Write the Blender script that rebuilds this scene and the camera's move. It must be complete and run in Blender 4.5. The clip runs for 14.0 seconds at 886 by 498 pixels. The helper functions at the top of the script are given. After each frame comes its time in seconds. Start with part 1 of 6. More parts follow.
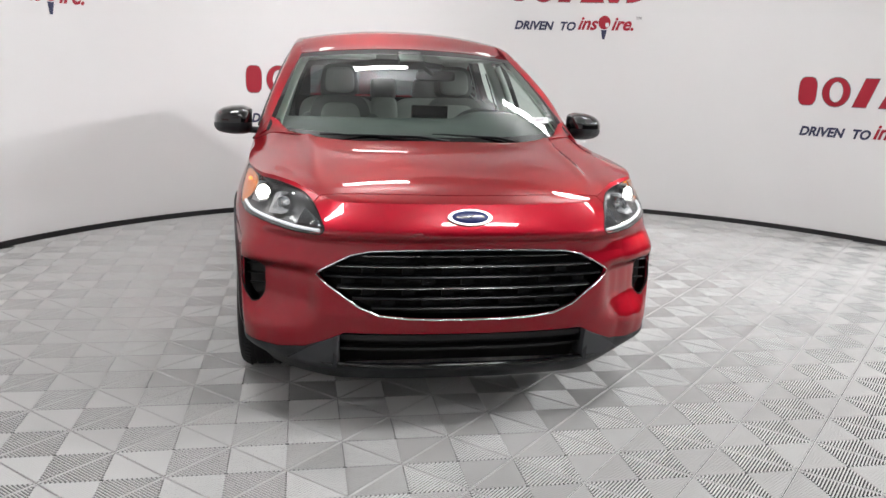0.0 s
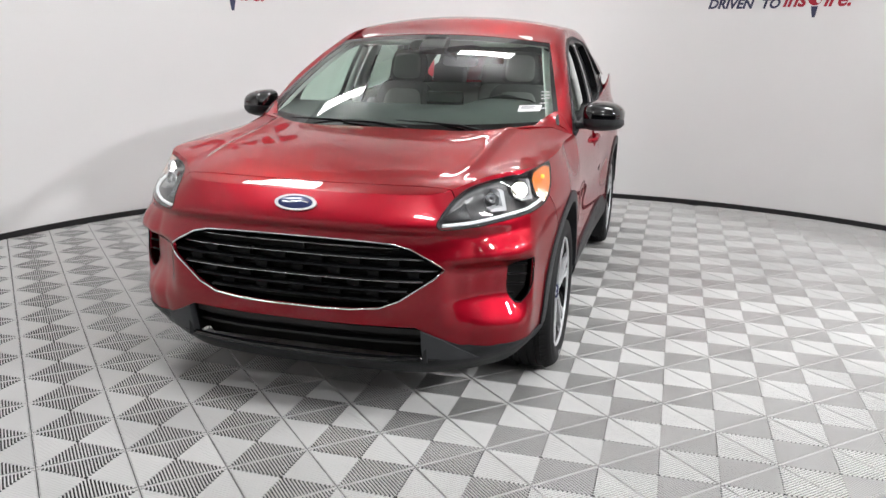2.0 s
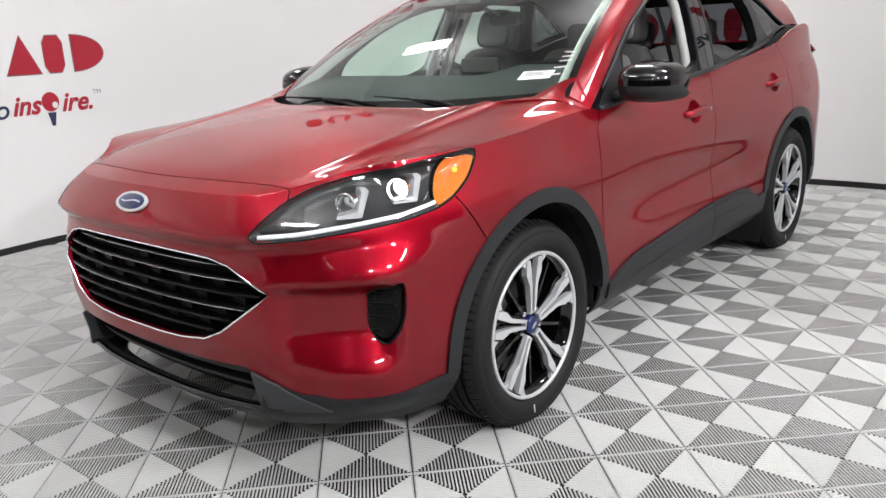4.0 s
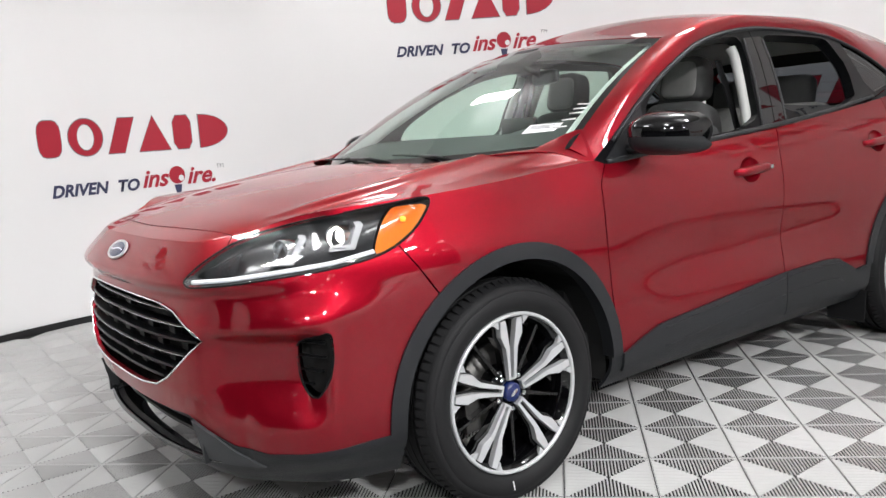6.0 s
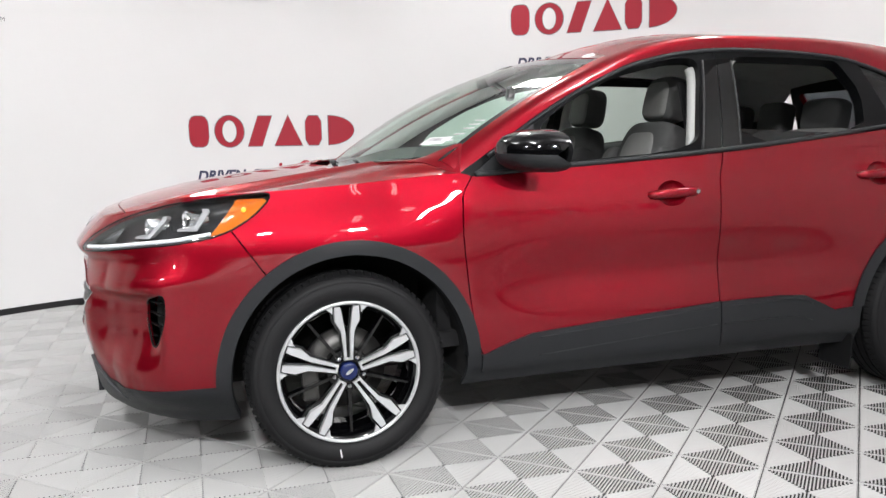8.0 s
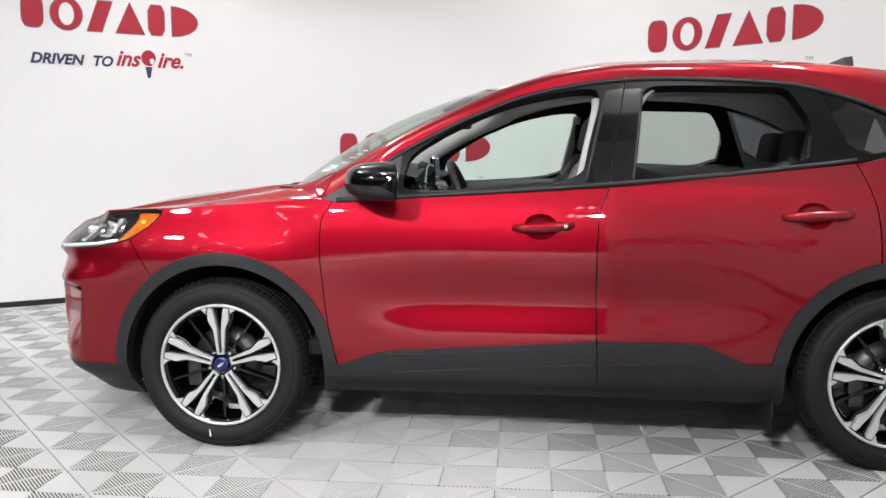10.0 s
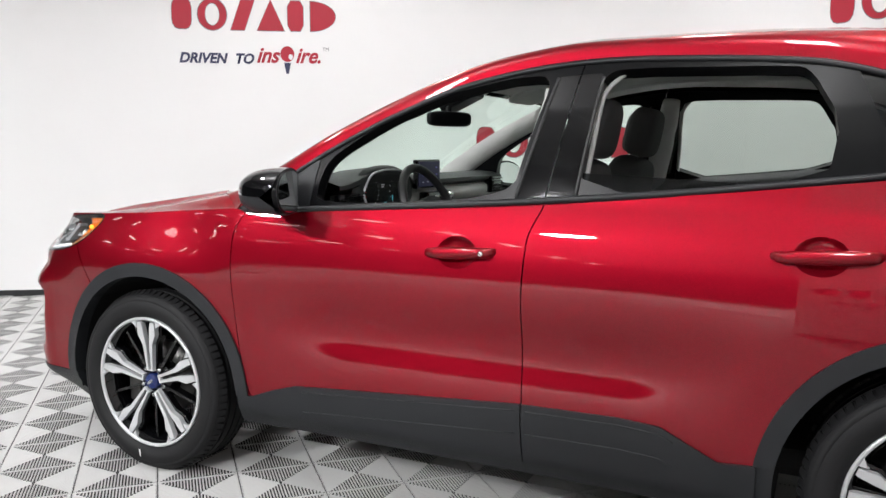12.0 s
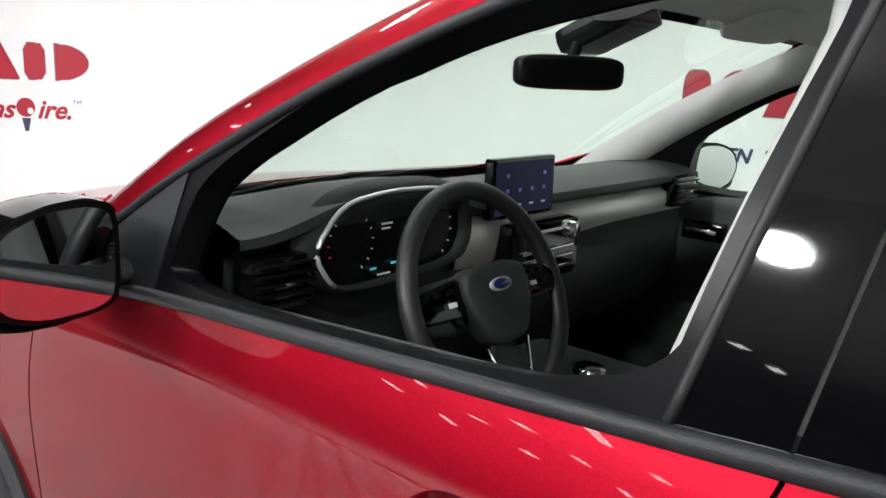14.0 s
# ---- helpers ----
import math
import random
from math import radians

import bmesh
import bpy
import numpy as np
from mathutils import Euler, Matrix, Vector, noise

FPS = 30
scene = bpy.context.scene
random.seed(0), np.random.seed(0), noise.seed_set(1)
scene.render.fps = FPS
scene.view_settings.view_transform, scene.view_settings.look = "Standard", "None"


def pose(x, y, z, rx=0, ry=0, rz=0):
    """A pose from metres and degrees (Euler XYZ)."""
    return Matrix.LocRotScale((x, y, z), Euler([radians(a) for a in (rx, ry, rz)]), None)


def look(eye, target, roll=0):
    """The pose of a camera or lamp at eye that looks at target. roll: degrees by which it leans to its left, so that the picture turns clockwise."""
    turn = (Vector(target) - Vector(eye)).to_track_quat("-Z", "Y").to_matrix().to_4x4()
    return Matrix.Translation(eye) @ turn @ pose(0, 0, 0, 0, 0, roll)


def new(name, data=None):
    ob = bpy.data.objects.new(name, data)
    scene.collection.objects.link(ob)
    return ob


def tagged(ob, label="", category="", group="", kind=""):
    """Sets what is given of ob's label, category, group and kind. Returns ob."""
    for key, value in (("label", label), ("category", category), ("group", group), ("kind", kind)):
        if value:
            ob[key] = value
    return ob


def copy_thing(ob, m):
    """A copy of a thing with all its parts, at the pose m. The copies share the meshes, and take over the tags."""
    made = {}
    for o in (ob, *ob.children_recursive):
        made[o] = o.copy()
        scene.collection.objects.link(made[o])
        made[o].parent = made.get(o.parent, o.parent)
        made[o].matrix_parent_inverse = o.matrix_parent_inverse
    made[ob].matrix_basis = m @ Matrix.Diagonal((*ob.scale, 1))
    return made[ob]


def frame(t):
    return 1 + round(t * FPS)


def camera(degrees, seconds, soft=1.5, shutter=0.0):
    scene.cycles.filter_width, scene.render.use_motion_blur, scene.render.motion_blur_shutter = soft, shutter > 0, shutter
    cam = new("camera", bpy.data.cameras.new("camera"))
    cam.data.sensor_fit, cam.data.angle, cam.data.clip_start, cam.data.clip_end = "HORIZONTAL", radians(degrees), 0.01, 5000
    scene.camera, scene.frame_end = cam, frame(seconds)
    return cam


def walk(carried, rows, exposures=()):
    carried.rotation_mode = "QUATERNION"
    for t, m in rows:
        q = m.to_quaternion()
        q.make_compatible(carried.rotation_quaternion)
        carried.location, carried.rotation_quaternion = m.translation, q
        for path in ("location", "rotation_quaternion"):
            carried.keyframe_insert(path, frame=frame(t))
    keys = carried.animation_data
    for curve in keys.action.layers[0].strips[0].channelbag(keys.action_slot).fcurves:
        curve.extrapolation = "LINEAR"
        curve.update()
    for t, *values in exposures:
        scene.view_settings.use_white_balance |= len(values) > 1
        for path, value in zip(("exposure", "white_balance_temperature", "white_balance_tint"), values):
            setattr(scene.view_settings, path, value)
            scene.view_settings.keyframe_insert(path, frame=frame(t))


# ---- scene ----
cam = camera(57.7, 14.0)
PATH = [
    (0, (-0.657, -3.896, 1.438), (-0.313, -1.974, 1.003), 1.8),
    (0.5, (-0.191, -3.938, 1.454), (-0.014, -1.999, 0.997), 2.3),
    (1, (0.339, -3.956, 1.466), (0.271, -2.011, 1.005), 1.2),
    (1.5, (0.868, -3.897, 1.473), (0.531, -1.983, 1.0), 1.0),
    (2, (1.348, -3.674, 1.467), (0.822, -1.806, 0.984), 1.1),
    (2.5, (1.791, -3.348, 1.468), (1.041, -1.568, 0.95), 0.8),
    (3, (2.048, -2.87, 1.442), (1.127, -1.185, 0.88), -0.1),
    (3.2, (2.139, -2.704, 1.43), (1.137, -1.068, 0.867), -1.0),
    (5.3, (2.509, -1.747, 1.247), (1.009, -0.486, 0.85), -3.8),
    (5.5, (2.557, -1.708, 1.24), (1.022, -0.477, 0.882), -4.0),
    (6, (2.757, -1.615, 1.195), (1.162, -0.443, 0.907), -4.1),
    (6.5, (2.973, -1.418, 1.155), (1.316, -0.335, 0.869), -3.4),
    (7, (3.204, -1.165, 1.156), (1.449, -0.241, 0.894), -2.3),
    (7.5, (3.438, -0.86, 1.172), (1.615, -0.083, 0.903), -1.7),
    (8, (3.681, -0.516, 1.15), (1.787, 0.079, 0.903), -1.2),
    (8.2, (3.764, -0.378, 1.174), (1.849, 0.141, 0.923), -0.5),
    (10.3, (4.092, 1.496, 1.225), (2.124, 1.218, 1.001), -0.3),
    (10.5, (4.032, 1.626, 1.231), (2.071, 1.309, 1.0), -0.5),
    (11, (3.816, 2.004, 1.238), (1.887, 1.528, 1.005), -0.3),
    (11.5, (3.553, 2.277, 1.256), (1.684, 1.611, 0.999), 0.8),
    (12, (3.162, 2.388, 1.281), (1.376, 1.522, 1.032), 0.2),
    (12.5, (2.716, 2.456, 1.307), (1.031, 1.406, 1.066), -0.0),
    (13, (2.279, 2.305, 1.333), (0.671, 1.148, 1.057), -0.3),
    (13.5, (1.834, 2.048, 1.38), (0.311, 0.803, 1.019), 1.5),
    (14, (1.408, 1.757, 1.393), (-0.074, 0.484, 0.961), 2.5),
]
walk(cam, [(t, look(eye, target, roll)) for t, eye, target, roll in PATH], exposures=((0, 0.10), (1.5, 0.02), (3.2, 0.04), (6, 0.07), (8, 0.08), (10.5, 0.10), (12, 0.13), (14, 0.37)))

# ---- light: strip lamps over the booth, added round fills, a dim hall behind ----
world = bpy.data.worlds.new("world")
scene.world = world
world.use_nodes = True
world.node_tree.nodes["Background"].inputs[0].default_value = (0.9, 0.95, 1.0, 1)
world.node_tree.nodes["Background"].inputs[1].default_value = 0.03


def area_lamp(name, x, y, z, sx, sy, watts, target=None, color=(0.985, 0.985, 1.0), shape="RECTANGLE", spread=130):
    lamp = new(name, bpy.data.lights.new(name, "AREA"))
    lamp.data.shape, lamp.data.size, lamp.data.size_y, lamp.data.spread = shape, sx, sy, radians(spread)
    lamp.data.energy, lamp.data.color = watts, color
    lamp.matrix_world = look((x, y, z), target or (x, y + 0.001, 0))
    return lamp


LAMP_Z, BOOTH_Z = 5.51, 3.85
# six pendant fixtures in an assumed ring; their tubes shine down on the car
BOOTH_LAMPS = [(0.35 + 2.6 * math.cos(radians(a)), 0.65 + 2.6 * math.sin(radians(a))) for a in range(40, 400, 60)]
for lx, ly in BOOTH_LAMPS:
    area_lamp("tube_light", lx, ly, BOOTH_Z - 0.03, 0.86, 0.28, 23)
    # uplight added only to brighten the booth ceiling, no known source
    area_lamp("tube_light", lx, ly, BOOTH_Z + 0.13, 0.80, 0.20, 46, target=(lx, ly + 0.001, 9), spread=175)
# round lamps added out in the hall to brighten the car's doors and front
ROUND_FILLS = ((9.6, -1.5, 1050), (10.8, 2.6, 1150), (7.8, -5.4, 500))
for lx, ly, watts in ROUND_FILLS:
    area_lamp("round_light", lx, ly, LAMP_Z - 0.03, 0.8, 0.8, watts, shape="DISK", spread=170)
# ---- materials ----
def material(name, color, rough=0.5, metal=0.0, vary=0.12, scale=6.0, grain=0.0, grain_scale=220.0, coat=0.0, spec=0.5, rough_vary=0.06):
    """A surface with slow mottling, a slight change of gloss and a fine grain."""
    m = bpy.data.materials.new(name)
    m.use_nodes = True
    nt = m.node_tree
    b = nt.nodes["Principled BSDF"]
    co = nt.nodes.new("ShaderNodeTexCoord")
    big = nt.nodes.new("ShaderNodeTexNoise")
    big.inputs["Scale"].default_value, big.inputs["Detail"].default_value = scale, 6.0
    nt.links.new(co.outputs["Object"], big.inputs["Vector"])
    mix = nt.nodes.new("ShaderNodeMix")
    mix.data_type = "RGBA"
    mix.inputs["A"].default_value = (*[c * (1 - vary) for c in color], 1)
    mix.inputs["B"].default_value = (*[min(1, c * (1 + vary)) for c in color], 1)
    nt.links.new(big.outputs["Fac"], mix.inputs["Factor"])
    nt.links.new(mix.outputs["Result"], b.inputs["Base Color"])
    ramp = nt.nodes.new("ShaderNodeMapRange")
    ramp.inputs["To Min"].default_value, ramp.inputs["To Max"].default_value = max(0.01, rough - rough_vary), min(1, rough + rough_vary)
    nt.links.new(big.outputs["Fac"], ramp.inputs["Value"])
    nt.links.new(ramp.outputs["Result"], b.inputs["Roughness"])
    b.inputs["Metallic"].default_value = metal
    b.inputs["Coat Weight"].default_value = coat
    b.inputs["Coat Roughness"].default_value = 0.03
    b.inputs["Specular IOR Level"].default_value = spec
    if grain:
        fine = nt.nodes.new("ShaderNodeTexNoise")
        fine.inputs["Scale"].default_value, fine.inputs["Detail"].default_value = grain_scale, 3.0
        nt.links.new(co.outputs["Object"], fine.inputs["Vector"])
        bump = nt.nodes.new("ShaderNodeBump")
        bump.inputs["Strength"].default_value, bump.inputs["Distance"].default_value = grain, 0.002
        nt.links.new(fine.outputs["Fac"], bump.inputs["Height"])
        nt.links.new(bump.outputs["Normal"], b.inputs["Normal"])
    return m


def paint_material():
    m = bpy.data.materials.new("red_metallic_paint")
    m.use_nodes = True
    nt = m.node_tree
    b = nt.nodes["Principled BSDF"]
    co = nt.nodes.new("ShaderNodeTexCoord")
    flake = nt.nodes.new("ShaderNodeTexVoronoi")
    flake.inputs["Scale"].default_value = 900.0
    nt.links.new(co.outputs["Object"], flake.inputs["Vector"])
    mix = nt.nodes.new("ShaderNodeMix")
    mix.data_type = "RGBA"
    mix.inputs["A"].default_value = (0.215, 0.0014, 0.0088, 1)
    mix.inputs["B"].default_value = (0.310, 0.0027, 0.0148, 1)
    nt.links.new(flake.outputs["Color"], mix.inputs["Factor"])
    nt.links.new(mix.outputs["Result"], b.inputs["Base Color"])
    b.inputs["Metallic"].default_value, b.inputs["Roughness"].default_value = 0.86, 0.44
    b.inputs["Coat Weight"].default_value, b.inputs["Coat Roughness"].default_value = 0.9, 0.012
    b.inputs["Specular Tint"].default_value = (0.9, 0.3, 0.35, 1)
    peel = nt.nodes.new("ShaderNodeTexNoise")
    peel.inputs["Scale"].default_value = 60.0
    nt.links.new(co.outputs["Object"], peel.inputs["Vector"])
    bump = nt.nodes.new("ShaderNodeBump")
    bump.inputs["Strength"].default_value, bump.inputs["Distance"].default_value = 0.02, 0.001
    nt.links.new(peel.outputs["Fac"], bump.inputs["Height"])
    nt.links.new(bump.outputs["Normal"], b.inputs["Coat Normal"])
    return m


def glass_material(name, tint, rough=0.0):
    """Thin pane: clear straight through, tinted, with a true surface reflection."""
    m = bpy.data.materials.new(name)
    m.use_nodes = True
    nt = m.node_tree
    nt.nodes.remove(nt.nodes["Principled BSDF"])
    clear = nt.nodes.new("ShaderNodeBsdfTransparent")
    clear.inputs["Color"].default_value = (*tint, 1)
    shine = nt.nodes.new("ShaderNodeBsdfGlossy")
    shine.inputs["Roughness"].default_value = rough
    facing = nt.nodes.new("ShaderNodeLayerWeight")
    power = nt.nodes.new("ShaderNodeMath")
    power.operation = "POWER"
    power.inputs[1].default_value = 5.0
    nt.links.new(facing.outputs["Facing"], power.inputs[0])
    gloss = nt.nodes.new("ShaderNodeMath")
    gloss.operation = "MULTIPLY_ADD"
    gloss.inputs[1].default_value, gloss.inputs[2].default_value = 0.93, 0.07
    nt.links.new(power.outputs[0], gloss.inputs[0])
    mix = nt.nodes.new("ShaderNodeMixShader")
    nt.links.new(gloss.outputs[0], mix.inputs["Fac"])
    nt.links.new(clear.outputs["BSDF"], mix.inputs[1])
    nt.links.new(shine.outputs["BSDF"], mix.inputs[2])
    nt.links.new(mix.outputs["Shader"], nt.nodes["Material Output"].inputs["Surface"])
    return m


def glow_material(name, color, strength):
    m = bpy.data.materials.new(name)
    m.use_nodes = True
    b = m.node_tree.nodes["Principled BSDF"]
    b.inputs["Base Color"].default_value = (*color, 1)
    b.inputs["Emission Color"].default_value = (*color, 1)
    b.inputs["Emission Strength"].default_value = strength
    return m


PAINT = paint_material()
GLOSS_BLACK = material("gloss_black", (0.002, 0.002, 0.0024), 0.025, coat=0.3, rough_vary=0.01)
CLADDING = material("grained_plastic", (0.0115, 0.0127, 0.0147), 0.46, grain=0.3, grain_scale=500, spec=0.4)
TRIM_BLACK = material("satin_black_trim", (0.004, 0.0042, 0.0048), 0.3, grain=0.05, spec=0.14)
# underbody black, also used on sheets that stand in for shade in openings
DARK = material("underbody_and_shade_black", (0.006, 0.006, 0.006), 0.8)
CHROME = material("chrome", (0.85, 0.86, 0.87), 0.07, 1.0, vary=0.04, rough_vary=0.03)
MACHINED = material("machined_aluminium", (0.56, 0.57, 0.58), 0.34, 0.4, vary=0.06, grain=0.08, grain_scale=400)
STEEL = material("cast_steel", (0.09, 0.088, 0.085), 0.4, 0.9, vary=0.25, scale=20)
RUBBER = material("tyre_rubber", (0.0068, 0.0068, 0.0075), 0.66, vary=0.2, scale=9, grain=0.2, grain_scale=300, spec=0.3)
GLASS = glass_material("windscreen_glass", (0.78, 0.93, 0.85))
REAR_GLASS = glass_material("rear_door_glass", (0.52, 0.60, 0.55))
CLEAR = glass_material("lamp_cover", (0.93, 0.94, 0.94))
TINTED = glass_material("tinted_glass", (0.10, 0.11, 0.12))
AMBER = material("amber_lens", (0.75, 0.20, 0.02), 0.12, vary=0.2, scale=60, coat=1.0)
BADGE_BLUE = material("badge_blue", (0.007, 0.016, 0.085), 0.25, coat=0.3)
WHITE_PAPER = material("white_paper", (0.8, 0.8, 0.8), 0.6, vary=0.03)
GREY_PRINT = material("grey_print", (0.2, 0.2, 0.22), 0.6)
CLOTH = material("grey_seat_cloth", (0.27, 0.265, 0.26), 0.9, vary=0.1, scale=40, grain=0.6, grain_scale=900)
DASH = material("dash_plastic", (0.018, 0.021, 0.021), 0.6, grain=0.4, grain_scale=450)
DASH_LIGHT = material("pale_dash_insert", (0.76, 0.76, 0.74), 0.45, grain=0.15)
HEADLINER = material("grey_headliner", (0.78, 0.79, 0.76), 0.95, grain=0.5, grain_scale=700)
CARPET = material("black_carpet", (0.012, 0.012, 0.013), 0.95, grain=0.8, grain_scale=600)
LED = glow_material("lit_projector", (1.0, 0.95, 0.86), 12)
DRL = glow_material("daytime_strip", (0.8, 0.83, 0.86), 0.35)
AMBER_GLOW = glow_material("lit_amber_bulb", (1.0, 0.36, 0.03), 1.6)
SCREEN = glow_material("screen_blue", (0.008, 0.007, 0.03), 0.4)
ICON = glow_material("screen_icon", (0.22, 0.2, 0.6), 0.12)
CYAN = glow_material("dial_cyan", (0.1, 0.55, 0.65), 0.3)
PALE_GLOW = glow_material("dial_white", (0.6, 0.62, 0.65), 0.2)
RED_GLOW = glow_material("dial_red", (0.7, 0.03, 0.03), 0.3)
MIRROR = material("mirror_glass", (0.8, 0.82, 0.82), 0.02, 1.0, vary=0.01, rough_vary=0.01)
# ---- mesh tools ----
def link_mesh(name, me, mat, parent=None, label=""):
    me.materials.append(mat)
    ob = new(name, me)
    ob.parent = parent
    return tagged(ob, label)


def part(name, bm, mat, parent=None, label="", smooth=True):
    me = bpy.data.meshes.new(name)
    bm.normal_update()
    bm.to_mesh(me)
    bm.free()
    me.polygons.foreach_set("use_smooth", [smooth] * len(me.polygons))
    return link_mesh(name, me, mat, parent, label)


def hard(ob, degrees=35):
    """Keep edges sharper than this angle crisp."""
    ob.data.set_sharp_from_angle(angle=radians(degrees))
    return ob


def table(pairs):
    xs, ys = zip(*pairs)
    return lambda v: np.interp(v, xs, ys)


def smooth_table(pairs):
    """A smooth curve through a few pairs (monotone where the pairs are)."""
    xs, ys = (np.array(c, float) for c in zip(*pairs))
    slope = np.diff(ys) / np.diff(xs)
    m = np.concatenate(([slope[0]], np.where(slope[1:] * slope[:-1] > 0, 2 * slope[1:] * slope[:-1] / np.where(slope[1:] + slope[:-1] == 0, 1, slope[1:] + slope[:-1]), 0), [slope[-1]]))

    def f(v):
        v = np.clip(np.asarray(v, float), xs[0], xs[-1])
        i = np.clip(np.searchsorted(xs, v) - 1, 0, len(xs) - 2)
        h = xs[i + 1] - xs[i]
        t = (v - xs[i]) / h
        return (2 * t**3 - 3 * t**2 + 1) * ys[i] + (t**3 - 2 * t**2 + t) * h * m[i] + (3 * t**2 - 2 * t**3) * ys[i + 1] + (t**3 - t**2) * h * m[i + 1]
    return f


def step(a, b, v):
    t = np.clip((np.asarray(v, float) - a) / (b - a), 0, 1)
    return t * t * (3 - 2 * t)


def spline(pts, n):
    """Catmull-Rom through the points, n samples even in length."""
    p = np.array(pts, float)
    p = np.vstack((2 * p[0] - p[1], p, 2 * p[-1] - p[-2]))
    out = []
    for i in range(1, len(p) - 2):
        for t in np.linspace(0, 1, 24, endpoint=False):
            a, b, c, d = p[i - 1:i + 3]
            out.append(0.5 * (2 * b + (c - a) * t + (2 * a - 5 * b + 4 * c - d) * t**2 + (3 * b - a - 3 * c + d) * t**3))
    out.append(p[-2])
    out = np.array(out)
    length = np.concatenate(([0], np.cumsum(np.linalg.norm(np.diff(out, axis=0), axis=1))))
    at = np.linspace(0, length[-1], n)
    return np.stack([np.interp(at, length, out[:, k]) for k in range(out.shape[1])], 1)


def rounded(pts, times=2):
    """A closed outline with its corners cut round."""
    p = np.array(pts, float)
    for _ in range(times):
        q = np.roll(p, -1, 0)
        p = np.stack((0.8 * p + 0.2 * q, 0.2 * p + 0.8 * q), 1).reshape(-1, p.shape[1])
    return p


def outline_distance(poly):
    """Signed distance to a closed outline, negative inside."""
    a = np.array(poly, float)
    b = np.roll(a, -1, 0)

    def f(u, v):
        p = np.stack((u, v), -1)[:, None, :]
        d = b - a
        t = np.clip(((p - a) * d).sum(-1) / (d * d).sum(-1), 0, 1)
        near = np.linalg.norm(p - (a + t[..., None] * d), axis=-1).min(1)
        cross = ((a[:, 1] > p[..., 1]) != (b[:, 1] > p[..., 1])) & (p[..., 0] < (b[:, 0] - a[:, 0]) * (p[..., 1] - a[:, 1]) / np.where(b[:, 1] == a[:, 1], 1e-9, b[:, 1] - a[:, 1]) + a[:, 0])
        return np.where(cross.sum(1) % 2 == 1, -near, near)
    return f


class Sheet:
    """A surface of polygons that can be cut along any level line."""

    def __init__(self, pts, faces):
        self.p, self.faces = np.array(pts, float), faces

    def cut(self, values):
        """Two sheets: where the values are negative, and the rest."""
        low, high = ([], []), ([], [])
        pts, made = [tuple(q) for q in self.p], {}
        vals = list(values)
        for face in self.faces:
            for out, sign in ((low, 1), (high, -1)):
                poly = []
                for k, i in enumerate(face):
                    j = face[k - 1]
                    si, sj = vals[i] * sign < 0, vals[j] * sign < 0
                    if si != sj:
                        key = (min(i, j), max(i, j))
                        if key not in made:
                            t = vals[i] / (vals[i] - vals[j])
                            made[key] = len(pts)
                            pts.append(tuple(self.p[i] + t * (self.p[j] - self.p[i])))
                            vals.append(0.0)
                        poly.append(made[key])
                    if si:
                        poly.append(i)
                if len(poly) > 2:
                    out[0].append(poly)
        pts = np.array(pts)
        return Sheet(pts, low[0]).tidy(), Sheet(pts, high[0]).tidy()

    def tidy(self):
        used = sorted({i for f in self.faces for i in f})
        if not used:
            return Sheet(np.zeros((0, 3)), [])
        back = {i: k for k, i in enumerate(used)}
        return Sheet(self.p[used], [[back[i] for i in f] for f in self.faces])

    def plus(self, other):
        n = len(self.p)
        return Sheet(np.vstack((self.p, other.p)), self.faces + [[i + n for i in f] for f in other.faces])

    def mirror(self):
        return Sheet(self.p * (-1, 1, 1), [f[::-1] for f in self.faces])

    @property
    def x(self):
        return self.p[:, 0]

    @property
    def y(self):
        return self.p[:, 1]

    @property
    def z(self):
        return self.p[:, 2]


def patch(fn, us, vs):
    """A sheet from fn(u, v) over a grid."""
    u, v = np.meshgrid(us, vs, indexing="ij")
    p = np.stack(np.broadcast_arrays(*fn(u, v)), -1).reshape(-1, 3)
    m = len(vs)
    faces = [[i * m + j, (i + 1) * m + j, (i + 1) * m + j + 1, i * m + j + 1] for i in range(len(us) - 1) for j in range(m - 1)]
    return Sheet(p, faces)


def panel(name, sheet, mat, parent, label="", lip=0.012, flip=False, offset=0.0):
    """A sheet as a skin with its edges turned inwards by lip."""
    faces = [f[::-1] for f in sheet.faces] if flip else sheet.faces
    p = sheet.p
    me = bpy.data.meshes.new(name)
    me.from_pydata(p.tolist(), [], faces)
    me.update()
    nrm = np.zeros((len(p), 3), np.float32)
    me.vertex_normals.foreach_get("vector", nrm.reshape(-1)) if len(p) else None
    if offset:
        p = p + nrm * offset
    if lip or offset:
        pts, all_faces = [tuple(q) for q in p], list(faces)
        edges = {}
        for f in faces:
            for k in range(len(f)):
                edges[(f[k - 1], f[k])] = True
        rim = [e for e in edges if (e[1], e[0]) not in edges]
        top, low = {}, {}
        for a, b in rim if lip else ():
            for i in (a, b):
                if i not in top:
                    top[i] = len(pts)
                    pts.append(tuple(p[i]))
                    low[i] = len(pts)
                    pts.append(tuple(p[i] - nrm[i] * lip))
            all_faces.append([top[b], top[a], low[a], low[b]])
        me = bpy.data.meshes.new(name)
        me.from_pydata(pts, [], all_faces)
    me.update()
    me.polygons.foreach_set("use_smooth", [True] * len(me.polygons))
    return link_mesh(name, me, mat, parent, label)


